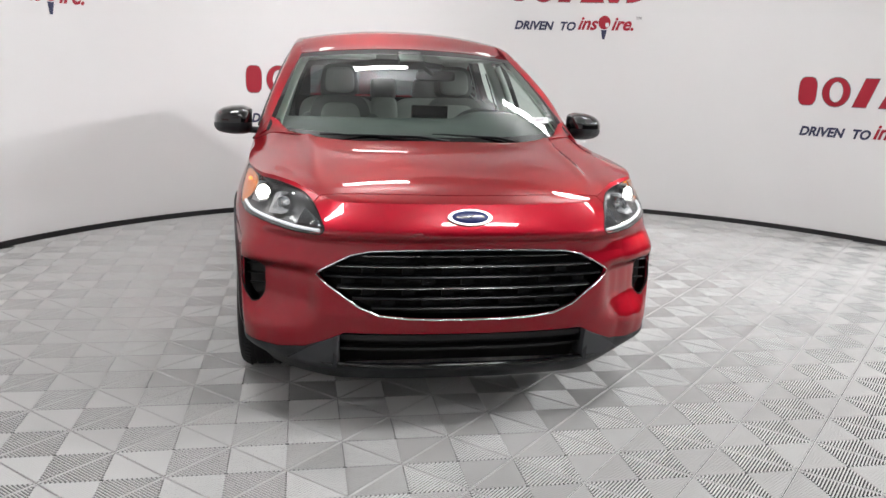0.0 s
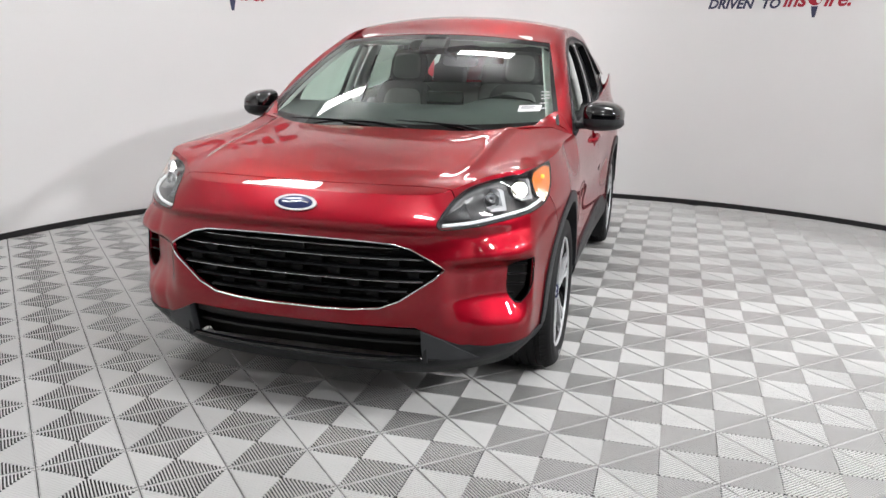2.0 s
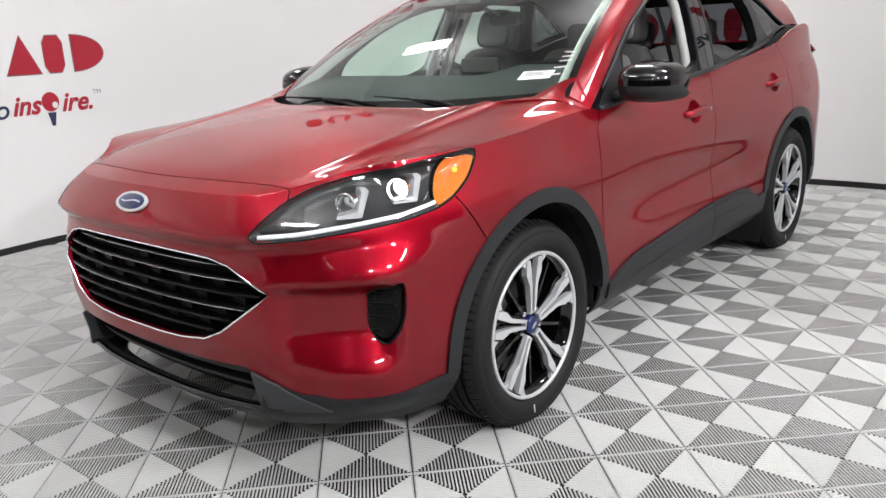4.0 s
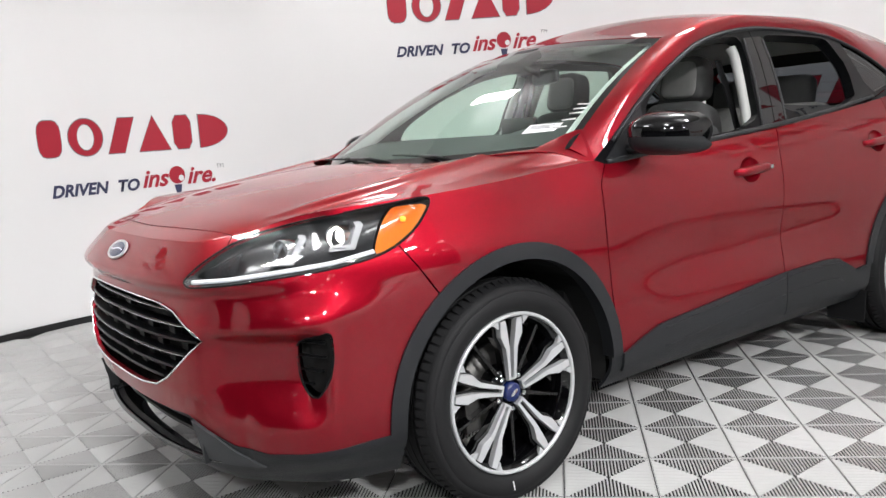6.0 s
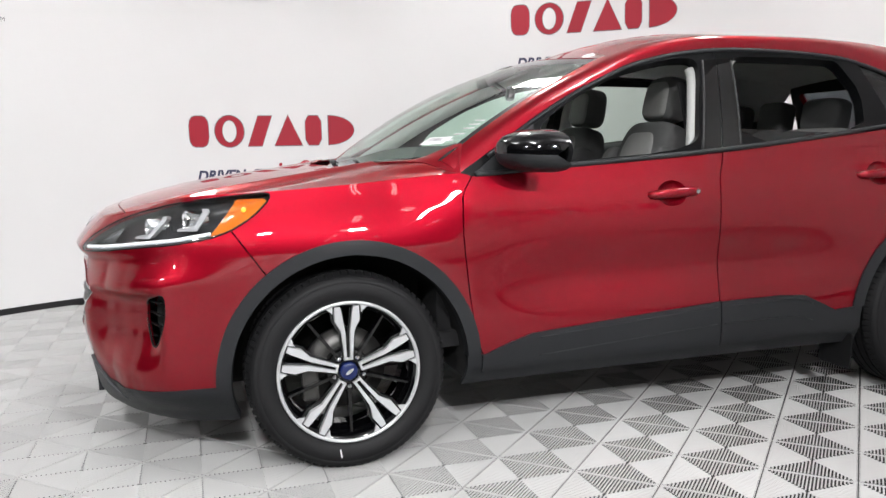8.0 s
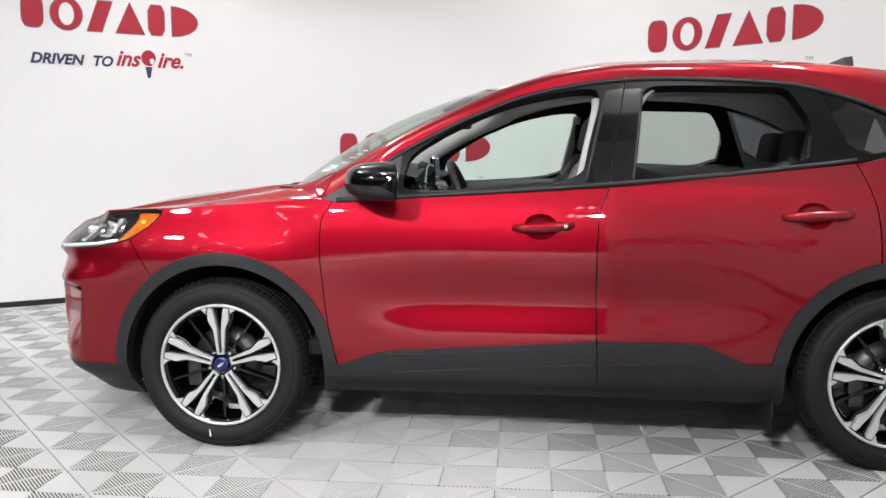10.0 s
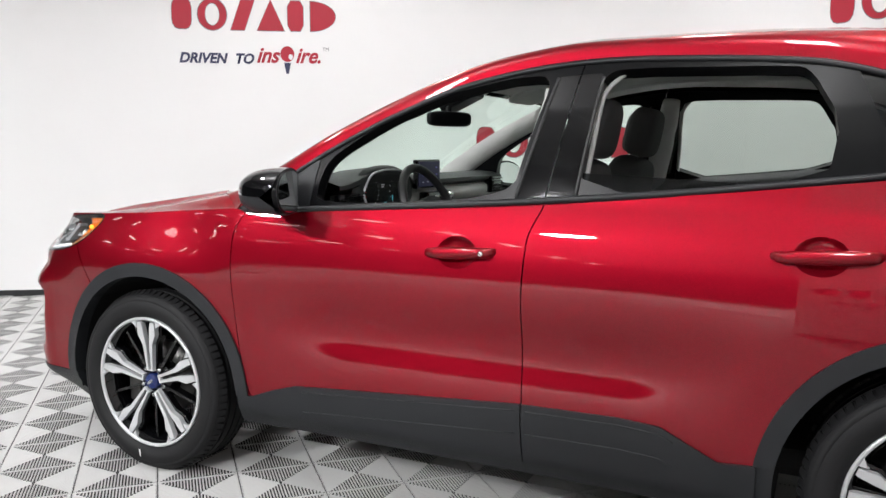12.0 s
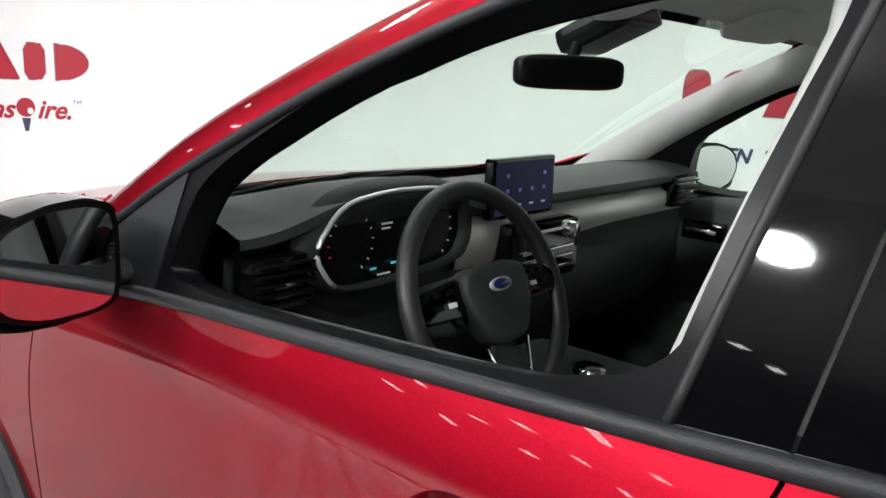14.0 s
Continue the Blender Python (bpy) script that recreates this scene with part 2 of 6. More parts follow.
def tube(bm, pts, radius, sides=8, closed=False, flat=1.0):
    """A round bar along points; flat squeezes it vertically."""
    pts = [Vector(q) for q in pts]
    n = len(pts)
    rings = []
    for i, q in enumerate(pts):
        a = pts[(i - 1) % n] if closed or i > 0 else q
        b = pts[(i + 1) % n] if closed or i < n - 1 else q
        t = (b - a).normalized()
        side = t.cross(Vector((0, 0, 1)))
        if side.length < 1e-3:
            side = t.cross(Vector((0, 1, 0)))
        side.normalize()
        up = side.cross(t)
        r = radius[i] if hasattr(radius, "__len__") else radius
        rings.append([bm.verts.new(q + (side * math.cos(k / sides * 2 * math.pi) + up * math.sin(k / sides * 2 * math.pi) * flat) * r) for k in range(sides)])
    for i in range(n if closed else n - 1):
        a, b = rings[i], rings[(i + 1) % n]
        for k in range(sides):
            bm.faces.new((a[k], a[(k + 1) % sides], b[(k + 1) % sides], b[k]))
    if not closed:
        bm.faces.new(rings[0][::-1])
        bm.faces.new(rings[-1])
    return bm


def lathe(bm, profile, segments=48, m=Matrix()):
    """Turn a profile of (radius, along x) round the x axis."""
    rings = []
    for k in range(segments):
        a = k / segments * 2 * math.pi
        rings.append([bm.verts.new(m @ Vector((x, r * math.cos(a), r * math.sin(a)))) for r, x in profile])
    for k in range(segments):
        a, b = rings[k], rings[(k + 1) % segments]
        for i in range(len(profile) - 1):
            bm.faces.new((a[i], a[i + 1], b[i + 1], b[i]))
    return bm


def block(bm, x, y, z, w, d, h, bevel=0.0, m=None):
    """A box with rounded edges, by its centre and size."""
    m = (m or Matrix()) @ Matrix.Translation((x, y, z)) @ Matrix.Diagonal((w, d, h, 1))
    made = bmesh.ops.create_cube(bm, size=1, matrix=m)["verts"]
    if bevel:
        edges = list({e for v in made for e in v.link_edges})
        bmesh.ops.bevel(bm, geom=edges, offset=bevel, segments=2, profile=0.7, affect="EDGES")
    return bm


def prism(bm, outline, depth, m=Matrix(), bevel=0.0):
    """A plate cut to an outline of (x, y), depth along z."""
    low = [bm.verts.new(m @ Vector((x, y, 0))) for x, y in outline]
    high = [bm.verts.new(m @ Vector((x, y, depth))) for x, y in outline]
    n = len(outline)
    bm.faces.new(low[::-1])
    top = bm.faces.new(high)
    for i in range(n):
        bm.faces.new((low[i], low[(i + 1) % n], high[(i + 1) % n], high[i]))
    if bevel:
        bmesh.ops.bevel(bm, geom=list(top.edges), offset=bevel, segments=2, profile=0.7, affect="EDGES")
    return bm


def ellipse(cx, cy, rx, ry, n=32):
    return [(cx + rx * math.cos(k / n * 2 * math.pi), cy + ry * math.sin(k / n * 2 * math.pi)) for k in range(n)]
# ---- the booth: floor, round white wall, hall behind ----
WALL_C = (0.76, 0.44)
wall_radius = smooth_table(((-80, 6.4), (-60, 6.4), (6, 4.30), (212, 4.30), (226, 4.40), (240, 4.75), (250, 5.15), (262, 5.25), (290, 5.4)))


def on_wall(deg, z, inwards=0.0):
    r = float(wall_radius(deg)) - inwards
    return Vector((WALL_C[0] + r * math.cos(radians(deg)), WALL_C[1] + r * math.sin(radians(deg)), z))


WALL_FROM, WALL_TO, WALL_H = 20, 262, 4.51
WALL_WHITE = material("white_booth_wall", (0.77, 0.765, 0.76), 0.55, vary=0.025, scale=0.9, grain=0.12, grain_scale=90, rough_vary=0.08)
BASE_BLACK = material("black_wall_base", (0.012, 0.012, 0.013), 0.5)


def wall_band(name, mat, z0, z1, front, back, steps=150):
    bm = bmesh.new()
    rows = []
    for i in range(steps + 1):
        a = WALL_FROM + (WALL_TO - WALL_FROM) * i / steps
        rows.append([bm.verts.new(on_wall(a, z, d)) for d, z in ((front, z0), (front, z1), (back, z1), (back, z0))])
    for a, b in zip(rows, rows[1:]):
        for k in range(4):
            bm.faces.new((a[k], a[(k + 1) % 4], b[(k + 1) % 4], b[k]))
    bm.faces.new(rows[0])
    bm.faces.new(rows[-1][::-1])
    bmesh.ops.recalc_face_normals(bm, faces=bm.faces)
    return hard(part(name, bm, mat), 40)


tagged(wall_band("wall_round", WALL_WHITE, 0.0, WALL_H, 0.0, -0.12), "smooth white curved wall of a photo booth", kind="structure")
tagged(wall_band("baseboard", BASE_BLACK, 0.0, 0.045, 0.02, 0.002), "thin black base strip along a white wall", kind="structure")

FLOOR_BASE = material("dark_floor_underlay", (0.010, 0.010, 0.010), 0.9, vary=0.2, scale=3)
bm = bmesh.new()
block(bm, 6, 0, -0.0550, 44, 40, 0.1)
tagged(part("floor_slab", bm, FLOOR_BASE, smooth=False), "dark concrete slab under the floor tiles", kind="structure")

HALL_FLOOR = material("grey_hall_floor", (0.32, 0.32, 0.32), 0.5, vary=0.15, scale=0.8)
bm = bmesh.new()
block(bm, 17.9, 0, -0.012, 19.8, 39.6, 0.02)
tagged(part("floor_hall", bm, HALL_FLOOR, smooth=False), "grey concrete floor of the hall", kind="structure")
HALL_WALL = material("dim_hall_wall", (0.09, 0.092, 0.095), 0.8, vary=0.25, scale=0.6)
HALL_CEIL = material("grey_hall_ceiling", (0.25, 0.25, 0.25), 0.9, vary=0.1, scale=1.2)
for name, x, y, w, d in (("wall_east", 27.9, 0, 0.2, 40), ("wall_west", -15.9, 0, 0.2, 40), ("wall_south", 6, -19.9, 44, 0.2), ("wall_north", 6, 19.9, 44, 0.2)):
    bm = bmesh.new()
    block(bm, x, y, 2.8, w, d, 5.6)
    tagged(part(name, bm, HALL_WALL, smooth=False), "dim grey wall of the large hall", kind="structure")
bm = bmesh.new()
block(bm, 6, 0, 5.7, 44.4, 40.4, 0.2)
tagged(part("ceiling", bm, HALL_CEIL, smooth=False), "grey ceiling over the hall", kind="structure")

# unseen grey ceiling added to bounce light, resting on the wall's top edge
BOOTH_CEIL = material("grey_booth_ceiling", (0.36, 0.36, 0.36), 0.8, vary=0.03, scale=0.8, grain=0.1, grain_scale=60)
bm = bmesh.new()
prism(bm, [(WALL_C[0] + (float(wall_radius(a if a < 290 else a - 360)) + 0.12 if 20 <= a <= 262 else 4.75) * math.cos(radians(a)), WALL_C[1] + (float(wall_radius(a)) + 0.12 if 20 <= a <= 262 else 4.75) * math.sin(radians(a))) for a in range(0, 360, 3)], 0.10, Matrix.Translation((0, 0, WALL_H + 0.002)))
bmesh.ops.recalc_face_normals(bm, faces=bm.faces)
tagged(part("ceiling_booth", bm, BOOTH_CEIL, smooth=False), "unseen flat grey ceiling added over the photo booth", kind="structure")

TUBE_GLOW = glow_material("strip_lamp_glow", (1.0, 0.98, 0.95), 10.0)
LAMP_BODY = material("white_lamp_housing", (0.7, 0.7, 0.7), 0.4)


def strip_light():
    bm = bmesh.new()
    block(bm, 0, 0, 0.05, 0.90, 0.30, 0.08, 0.01)
    ob = part("strip_light", bm, LAMP_BODY)
    for y in (-0.08, 0.08):
        bm = bmesh.new()
        block(bm, 0, y, 0, 0.82, 0.06, 0.03, 0.008)
        part("tube", bm, TUBE_GLOW, ob)
    return tagged(ob, "white ceiling fixture with two lit tubes", "lamp", "ceiling strip lamps")


first = strip_light()
spots = [(lx, ly) for lx in (8.0, 11.0, 14.0, 17.0, 20.0) for ly in (-13, -10, -7, -4, 2, 5, 8, 11, 14)]
spots += [(0.1, 7.0), (0.1, 8.2), (3.4, -8.0), (-1.5, -8.6)]
first.matrix_basis = pose(8.0, -13, LAMP_Z)
for lx, ly in spots[1:]:
    copy_thing(first, pose(lx, ly, LAMP_Z))


def pendant_light():
    bm = bmesh.new()
    block(bm, 0, 0, 0.05, 0.90, 0.30, 0.08, 0.01)
    ob = part("pendant_light", bm, LAMP_BODY)
    for y in (-0.08, 0.08):
        # the upper pair of tubes is added to go with the uplight
        for z in (0.0, 0.10):
            bm = bmesh.new()
            block(bm, 0, y, z, 0.82, 0.06, 0.03, 0.008)
            part("tube", bm, TUBE_GLOW, ob)
    for x in (-0.38, 0.38):
        bm = bmesh.new()
        tube(bm, [(x, 0, 0.085), (x, 0, WALL_H - BOOTH_Z)], 0.003, 6)
        part("wire", bm, STEEL, ob, "thin steel suspension wire")
    return tagged(ob, "white pendant fixture with lit tubes below and added uplight tubes", "lamp", "booth pendant lamps")


first = pendant_light()
first.matrix_basis = pose(*BOOTH_LAMPS[0], BOOTH_Z)
for lx, ly in BOOTH_LAMPS[1:]:
    copy_thing(first, pose(lx, ly, BOOTH_Z))


def round_light():
    bm = bmesh.new()
    lathe(bm, [(0.0001, 0.09), (0.43, 0.09), (0.46, 0.07), (0.46, 0.02), (0.42, 0.0)], 40, Matrix.Rotation(radians(-90), 4, "Y"))
    ob = part("round_light", bm, LAMP_BODY)
    bm = bmesh.new()
    lathe(bm, [(0.0001, -0.004), (0.38, -0.002), (0.42, 0.006)], 40, Matrix.Rotation(radians(-90), 4, "Y"))
    part("diffuser", bm, TUBE_GLOW, ob, "lit white diffuser")
    return tagged(ob, "added white round fill lamp with lit diffuser", "lamp", "round ceiling lamps")


first = round_light()
first.matrix_basis = pose(ROUND_FILLS[0][0], ROUND_FILLS[0][1], LAMP_Z)
for lx, ly, _ in ROUND_FILLS[1:]:
    copy_thing(first, pose(lx, ly, LAMP_Z))
# ---- the car: origin under the middle of the front axle, front towards -y, driver's side +x ----
car = tagged(new("car"), "red metallic compact sport utility car with black trim", "car")
car.empty_display_size = 0.3
CAR_X = -0.02
car.location = (CAR_X, 0, 0)
WHEELBASE, AXLE_Z = 2.71, 0.358

contour = spline([(0, -0.955), (0.2, -0.952), (0.4, -0.932), (0.56, -0.893), (0.68, -0.815), (0.765, -0.73), (0.825, -0.645), (0.87, -0.55), (0.905, -0.42), (0.93, -0.25), (0.942, 0), (0.928, 0.4), (0.918, 0.8),
                  (0.918, 1.4), (0.925, 2.0), (0.938, 2.4), (0.945, 2.71), (0.935, 3.0), (0.90, 3.3), (0.80, 3.5), (0.5, 3.6), (0, 3.63)], 660)
tangent = np.gradient(contour, axis=0)
tangent /= np.linalg.norm(tangent, axis=1)[:, None]
normal = np.stack((tangent[:, 1], -tangent[:, 0]), 1)
top_z = smooth_table(((-0.955, 0.928), (-0.90, 0.930), (-0.80, 0.952), (-0.70, 0.980), (-0.55, 1.003), (-0.22, 1.018), (0, 1.030), (0.3, 1.052), (0.44, 1.060), (0.50, 1.046), (0.77, 1.062), (1.19, 1.087),
                      (1.6, 1.115), (2.03, 1.152), (2.37, 1.188), (2.54, 1.208), (2.84, 1.275), (3.1, 1.30), (3.63, 1.12)))
side_in = smooth_table(((0.18, 0.13), (0.24, 0.075), (0.29, 0.035), (0.34, 0.012), (0.45, 0.003), (0.6, 0.003), (0.8, 0.0), (0.87, 0.002), (0.93, 0.007), (0.98, 0.016), (1.03, 0.029), (1.08, 0.048), (1.13, 0.069), (1.35, 0.10)))
front_in = smooth_table(((0.18, 0.17), (0.23, 0.10), (0.27, 0.060), (0.32, 0.045), (0.40, 0.028), (0.46, 0.015), (0.51, 0.006), (0.59, 0.004), (0.68, 0.012), (0.745, 0.026), (0.782, 0.027), (0.806, 0.008), (0.822, 0.001), (0.845, 0.014), (0.87, 0.034),
                         (0.895, 0.056), (0.915, 0.074), (0.93, 0.088), (0.96, 0.125), (1.02, 0.17)))


def inset(z, y, nx, ny):
    """How far the skin lies inside the widest outline."""
    ends = step(0.30, 0.85, np.abs(ny))
    doors = step(0.45, 0.95, y) * (1 - step(1.85, 2.30, y))
    side = side_in(z) + 0.019 * np.exp(-((z - 0.66) / 0.105) ** 2) * doors
    side = side + 0.034 * step(0.80, 1.02, z) * (1 - step(0.15, 0.5, y))
    bulge = 0.056 * np.exp(-((ny + 0.55) / 0.22) ** 2) * (1 - step(0.71, 0.83, z)) * step(0.24, 0.34, z)
    pocket = step(-0.96, -0.80, ny) * (1 - step(-0.54, -0.44, ny)) * step(0.40, 0.55, z) * (1 - step(0.64, 0.70, z))
    scoop = pocket * (bulge + 0.008 + 0.022 * np.exp(-((ny + 0.74) / 0.14) ** 2))
    front = front_in(z)
    lean = 0.05 * step(0.84, 1.0, z) * np.exp(-((ny + 0.60) / 0.34) ** 2)
    return side * (1 - ends) + front * ends + lean - bulge + scoop


def shell_at(k, z):
    d = inset(z, contour[k, 1], normal[k, 0], normal[k, 1])
    return contour[k, 0] - normal[k, 0] * d, contour[k, 1] - normal[k, 1] * d, z


SHELL_LOW = 0.20
rows = np.arange(len(contour))
levels = np.concatenate((np.linspace(0, 0.9, 66), np.linspace(0.9, 1, 9)[1:]))
shell = patch(lambda u, v: shell_at(u.astype(int), SHELL_LOW + (top_z(contour[u.astype(int), 1]) - SHELL_LOW) * v), rows, levels)


def side_x(y, z):
    """The skin's x on the driver's side."""
    k = np.arange(60, 600)
    px, py, _ = shell_at(k, np.full(len(k), float(z)))
    return float(np.interp(y, py, px))


def front_y(x, z):
    """The skin's y at the front."""
    k = np.arange(0, 150)
    px, py, _ = shell_at(k, np.full(len(k), float(z)))
    return float(np.interp(abs(x), px, py))


# cut lines on the skin
def ring_cut(s, y0, r):
    return np.hypot(s.y - y0, s.z - AXLE_Z) - r


LAMP_OUT = rounded([(0.026, 0.834), (0.045, 0.815), (0.08, 0.816), (0.17, 0.820), (0.323, 0.834), (0.477, 0.846), (0.60, 0.864), (0.668, 0.886), (0.745, 0.930), (0.802, 0.985), (0.808, 1.008), (0.78, 1.0125), (0.75, 1.010), (0.60, 0.999), (0.41, 0.977), (0.20, 0.942), (0.125, 0.913), (0.066, 0.876)], 2)
LAMP = outline_distance(LAMP_OUT)
GRILLE = rounded([(0.592, 0.655), (0.568, 0.681), (0.43, 0.752), (0.2, 0.762), (-0.2, 0.762), (-0.43, 0.752), (-0.568, 0.681), (-0.592, 0.655), (-0.385, 0.508), (-0.2, 0.487), (0.2, 0.487), (0.385, 0.508)], 1)
VENT = rounded([(-0.672, 0.668), (-0.614, 0.690), (-0.612, 0.60), (-0.646, 0.497), (-0.664, 0.497), (-0.676, 0.58)], 2)
run = np.concatenate(([0], np.cumsum(np.linalg.norm(np.diff(contour, axis=0), axis=1))))
LAMP_START = float(np.interp(0.53, contour[:160, 0], run[:160]))


def along(s):
    """Distance along the outline from the lamp's inner tip, for points of the front corner."""
    flat = contour[40:300]
    near = np.argmin(np.hypot(s.x[:, None] - flat[None, :, 0], s.y[:, None] - flat[None, :, 1]), axis=1)
    d = np.stack((s.x - flat[near, 0], s.y - flat[near, 1]), 1)
    return run[40:300][near] + (d * tangent[40:300][near]).sum(1) - LAMP_START


lower_edge = table(((0, 0.425), (0.48, 0.428), (0.55, 0.392), (0.64, 0.352), (0.74, 0.340), (0.95, 0.352)))
sill_edge = table(((0.40, 0.372), (0.52, 0.379), (0.61, 0.413), (0.71, 0.442), (1.54, 0.498), (1.86, 0.503), (1.98, 0.495), (2.14, 0.420), (2.25, 0.428), (4, 0.428)))


def lower_value(s):
    return np.where(s.y < -0.2, s.z - lower_edge(s.x), s.z - sill_edge(s.y))


body, lower = shell.cut(-lower_value(shell))[0], shell.cut(lower_value(shell))[0]
F_IN, F_OUT, R_IN, R_OUT, F_MID = 0.430, 0.481, 0.428, 0.482, 0.018
# wheel openings and arch mouldings
for y0, r_in in ((F_MID, F_IN), (WHEELBASE, R_IN)):
    body = body.cut(ring_cut(body, y0, r_in))[1]
    lower = lower.cut(ring_cut(lower, y0, r_in))[1]
arch_f, body = body.cut(ring_cut(body, F_MID, F_OUT))
arch_r, body = body.cut(ring_cut(body, WHEELBASE, R_OUT))
# lamps, vents and grille
front_part, rest = body.cut(body.y + 0.10)
lamp_skin, front_part = front_part.cut(LAMP(along(front_part), front_part.z))
grille_skin, front_part = front_part.cut(outline_distance(GRILLE)(front_part.x, front_part.z))
vent_zone = outline_distance(VENT)
vent_skin, front_part = front_part.cut(np.where(front_part.x > 0.6, vent_zone(front_part.y, front_part.z), 1.0))
# bumper and wing
GAP = 0.0022
seam = (front_part.y + 0.37) * 0.80 + (front_part.z - 0.865) * 0.55
seam = np.where(front_part.x < 0.7, -1.0, seam)
over_lamp = front_part.z > 0.86 + 0.14 * along(front_part)
seam = np.where(over_lamp & (front_part.x > 0.5), along(front_part) - 0.135, seam)
bumper, wing = front_part.cut(seam + GAP)[0], front_part.cut(seam - GAP)[1]
door_f_line = smooth_table(((0.3, 0.56), (0.36, 0.515), (0.5, 0.475), (0.69, 0.450), (0.86, 0.437), (0.97, 0.442), (1.05, 0.485), (1.2, 0.55)))
door_b_line = smooth_table(((0.3, 1.565), (0.5, 1.558), (0.8, 1.552), (1.0, 1.56), (1.105, 1.598), (1.2, 1.62)))
door_r_line = smooth_table(((0.3, 2.60), (0.85, 2.61), (1.0, 2.602), (1.11, 2.58), (1.21, 2.53), (1.4, 2.44)))


def split(s, line):
    v = s.y - line(s.z)
    return s.cut(v + GAP)[0], s.cut(v - GAP)[1]


a, rest = split(rest, door_f_line)
wing = wing.plus(a)
front_door, rest = split(rest, door_b_line)
rear_door, quarter = split(rest, door_r_line)
SCOOPS = ((1.330, 0.955), (2.370, 1.006))
front_door = front_door.cut(outline_distance(ellipse(*SCOOPS[0], 0.066, 0.050, 40))(front_door.y, front_door.z))[1]
rear_door = rear_door.cut(outline_distance(ellipse(*SCOOPS[1], 0.066, 0.050, 40))(rear_door.y, rear_door.z))[1]
fuel = outline_distance(rounded([(2.80, 0.92), (2.98, 0.92), (2.98, 1.08), (2.80, 1.08)], 2))
fuel_flap, quarter = quarter.cut(np.where(quarter.x > 0, fuel(quarter.y, quarter.z), 1.0) + 0.002)
quarter = quarter.cut(fuel(quarter.y, quarter.z) - 0.001)[1]

# ---- bonnet, windscreen, roof ----
edge = np.stack(shell_at(rows, top_z(contour[:, 1])), 1)
corner_k = int(np.argmin(np.abs(edge[:, 0] - 0.77) + (edge[:, 1] > 0) * 9))
end_k = int(np.argmin(np.abs(contour[:, 1] - 0.44) + (contour[:, 0] < 0.5) * 9))
mid_z = smooth_table(((-0.89, 0.928), (-0.82, 0.950), (-0.72, 0.980), (-0.6, 1.008), (-0.4, 1.046), (-0.1, 1.082), (0.05, 1.094), (0.3, 1.11)))


def resample(p, t):
    ln = np.concatenate(([0], np.cumsum(np.linalg.norm(np.diff(p, axis=0), axis=1))))
    return np.stack([np.interp(np.asarray(t) * ln[-1], ln, p[:, k]) for k in range(3)], -1)


def rear_rise(xi):
    """Shoulder of the bonnet's rear corner, up to the foot of the glass."""
    return 0.036 * step(0.42, 0.86, xi) * (1 - step(0.88, 1.0, xi))


def bonnet_fn(xi, t):
    f0 = resample(edge[:corner_k + 1], xi)
    side = resample(edge[corner_k:end_k + 1], t)
    back = np.stack((edge[end_k, 0] * xi, 0.03 + (edge[end_k, 1] - 0.03) * xi**3, 1.092 + (edge[end_k, 2] - 1.092) * xi**2.2), -1)
    y_mid = edge[0, 1] + (0.03 - edge[0, 1]) * t
    mid = np.stack((0 * t, y_mid, mid_z(y_mid) + (edge[0, 2] - mid_z(edge[0, 1])) * (1 - t) ** 6), -1)
    c00, c01, c10, c11 = edge[0], np.array((0, 0.03, 1.092)), edge[corner_k], edge[end_k]
    X, T = xi[..., None], t[..., None]
    W = np.concatenate((X, X, X**2.4), -1)
    lin = (1 - T) * f0 + T * back + (1 - W) * mid + W * side - ((1 - T) * ((1 - W) * c00 + W * c10) + T * ((1 - W) * c01 + W * c11))
    crease = 0.010 * np.exp(-((xi - 0.60 - 0.10 * t) / 0.035) ** 2) * step(0.1, 0.4, t) - 0.010 * step(0.57 + 0.1 * t, 0.63 + 0.1 * t, xi) * (1 - step(0.7, 1.0, xi)) * step(0.1, 0.4, t)
    shoulder = rear_rise(xi) * t**3
    # keep every point within the skin's upper edge
    q = np.stack((lin[..., 0], lin[..., 1], lin[..., 2] + crease + shoulder), -1)
    rim = edge[:end_k + 1]
    near = np.argmin(np.hypot(q[..., 0, None] - rim[:, 0], q[..., 1, None] - rim[:, 1]), axis=-1)
    out = ((q - rim[near])[..., :2] * normal[near]).sum(-1)
    q[..., :2] -= normal[near] * np.maximum(out + 0.0005, 0)[..., None]
    return q[..., 0], q[..., 1], q[..., 2]


xi_grid = np.linspace(0, 1, 61)
t_grid = np.linspace(0, 1, 61)
top_half = patch(bonnet_fn, xi_grid * 0.999, np.concatenate((np.linspace(0, 0.2, 26), t_grid[13:])))
shut_line = top_half.y - (-0.795 + 0.05 * (top_half.x / 0.55) ** 2 - 1.2 * np.maximum(0, top_half.x - 0.60))
nose, bonnet_half = top_half.cut(shut_line + GAP)[0], top_half.cut(shut_line - GAP)[1]
bonnet = bonnet_half.plus(bonnet_half.mirror())


def screen_fn(xi, t):
    x0, y0, z0 = 0.818 * xi, 0.12 + 0.27 * np.abs(xi) ** 2.6, 1.074 + 0.034 * np.abs(xi) ** 3
    x1, y1, z1 = 0.635 * xi, 1.03 + 0.10 * xi**2, 1.548 - 0.040 * xi**2
    bow = np.sin(np.pi * t) * (0.052 - 0.034 * xi**2)
    return x0 + (x1 - x0) * t, y0 + (y1 - y0) * t - bow * 0.5, z0 + (z1 - z0) * t + bow


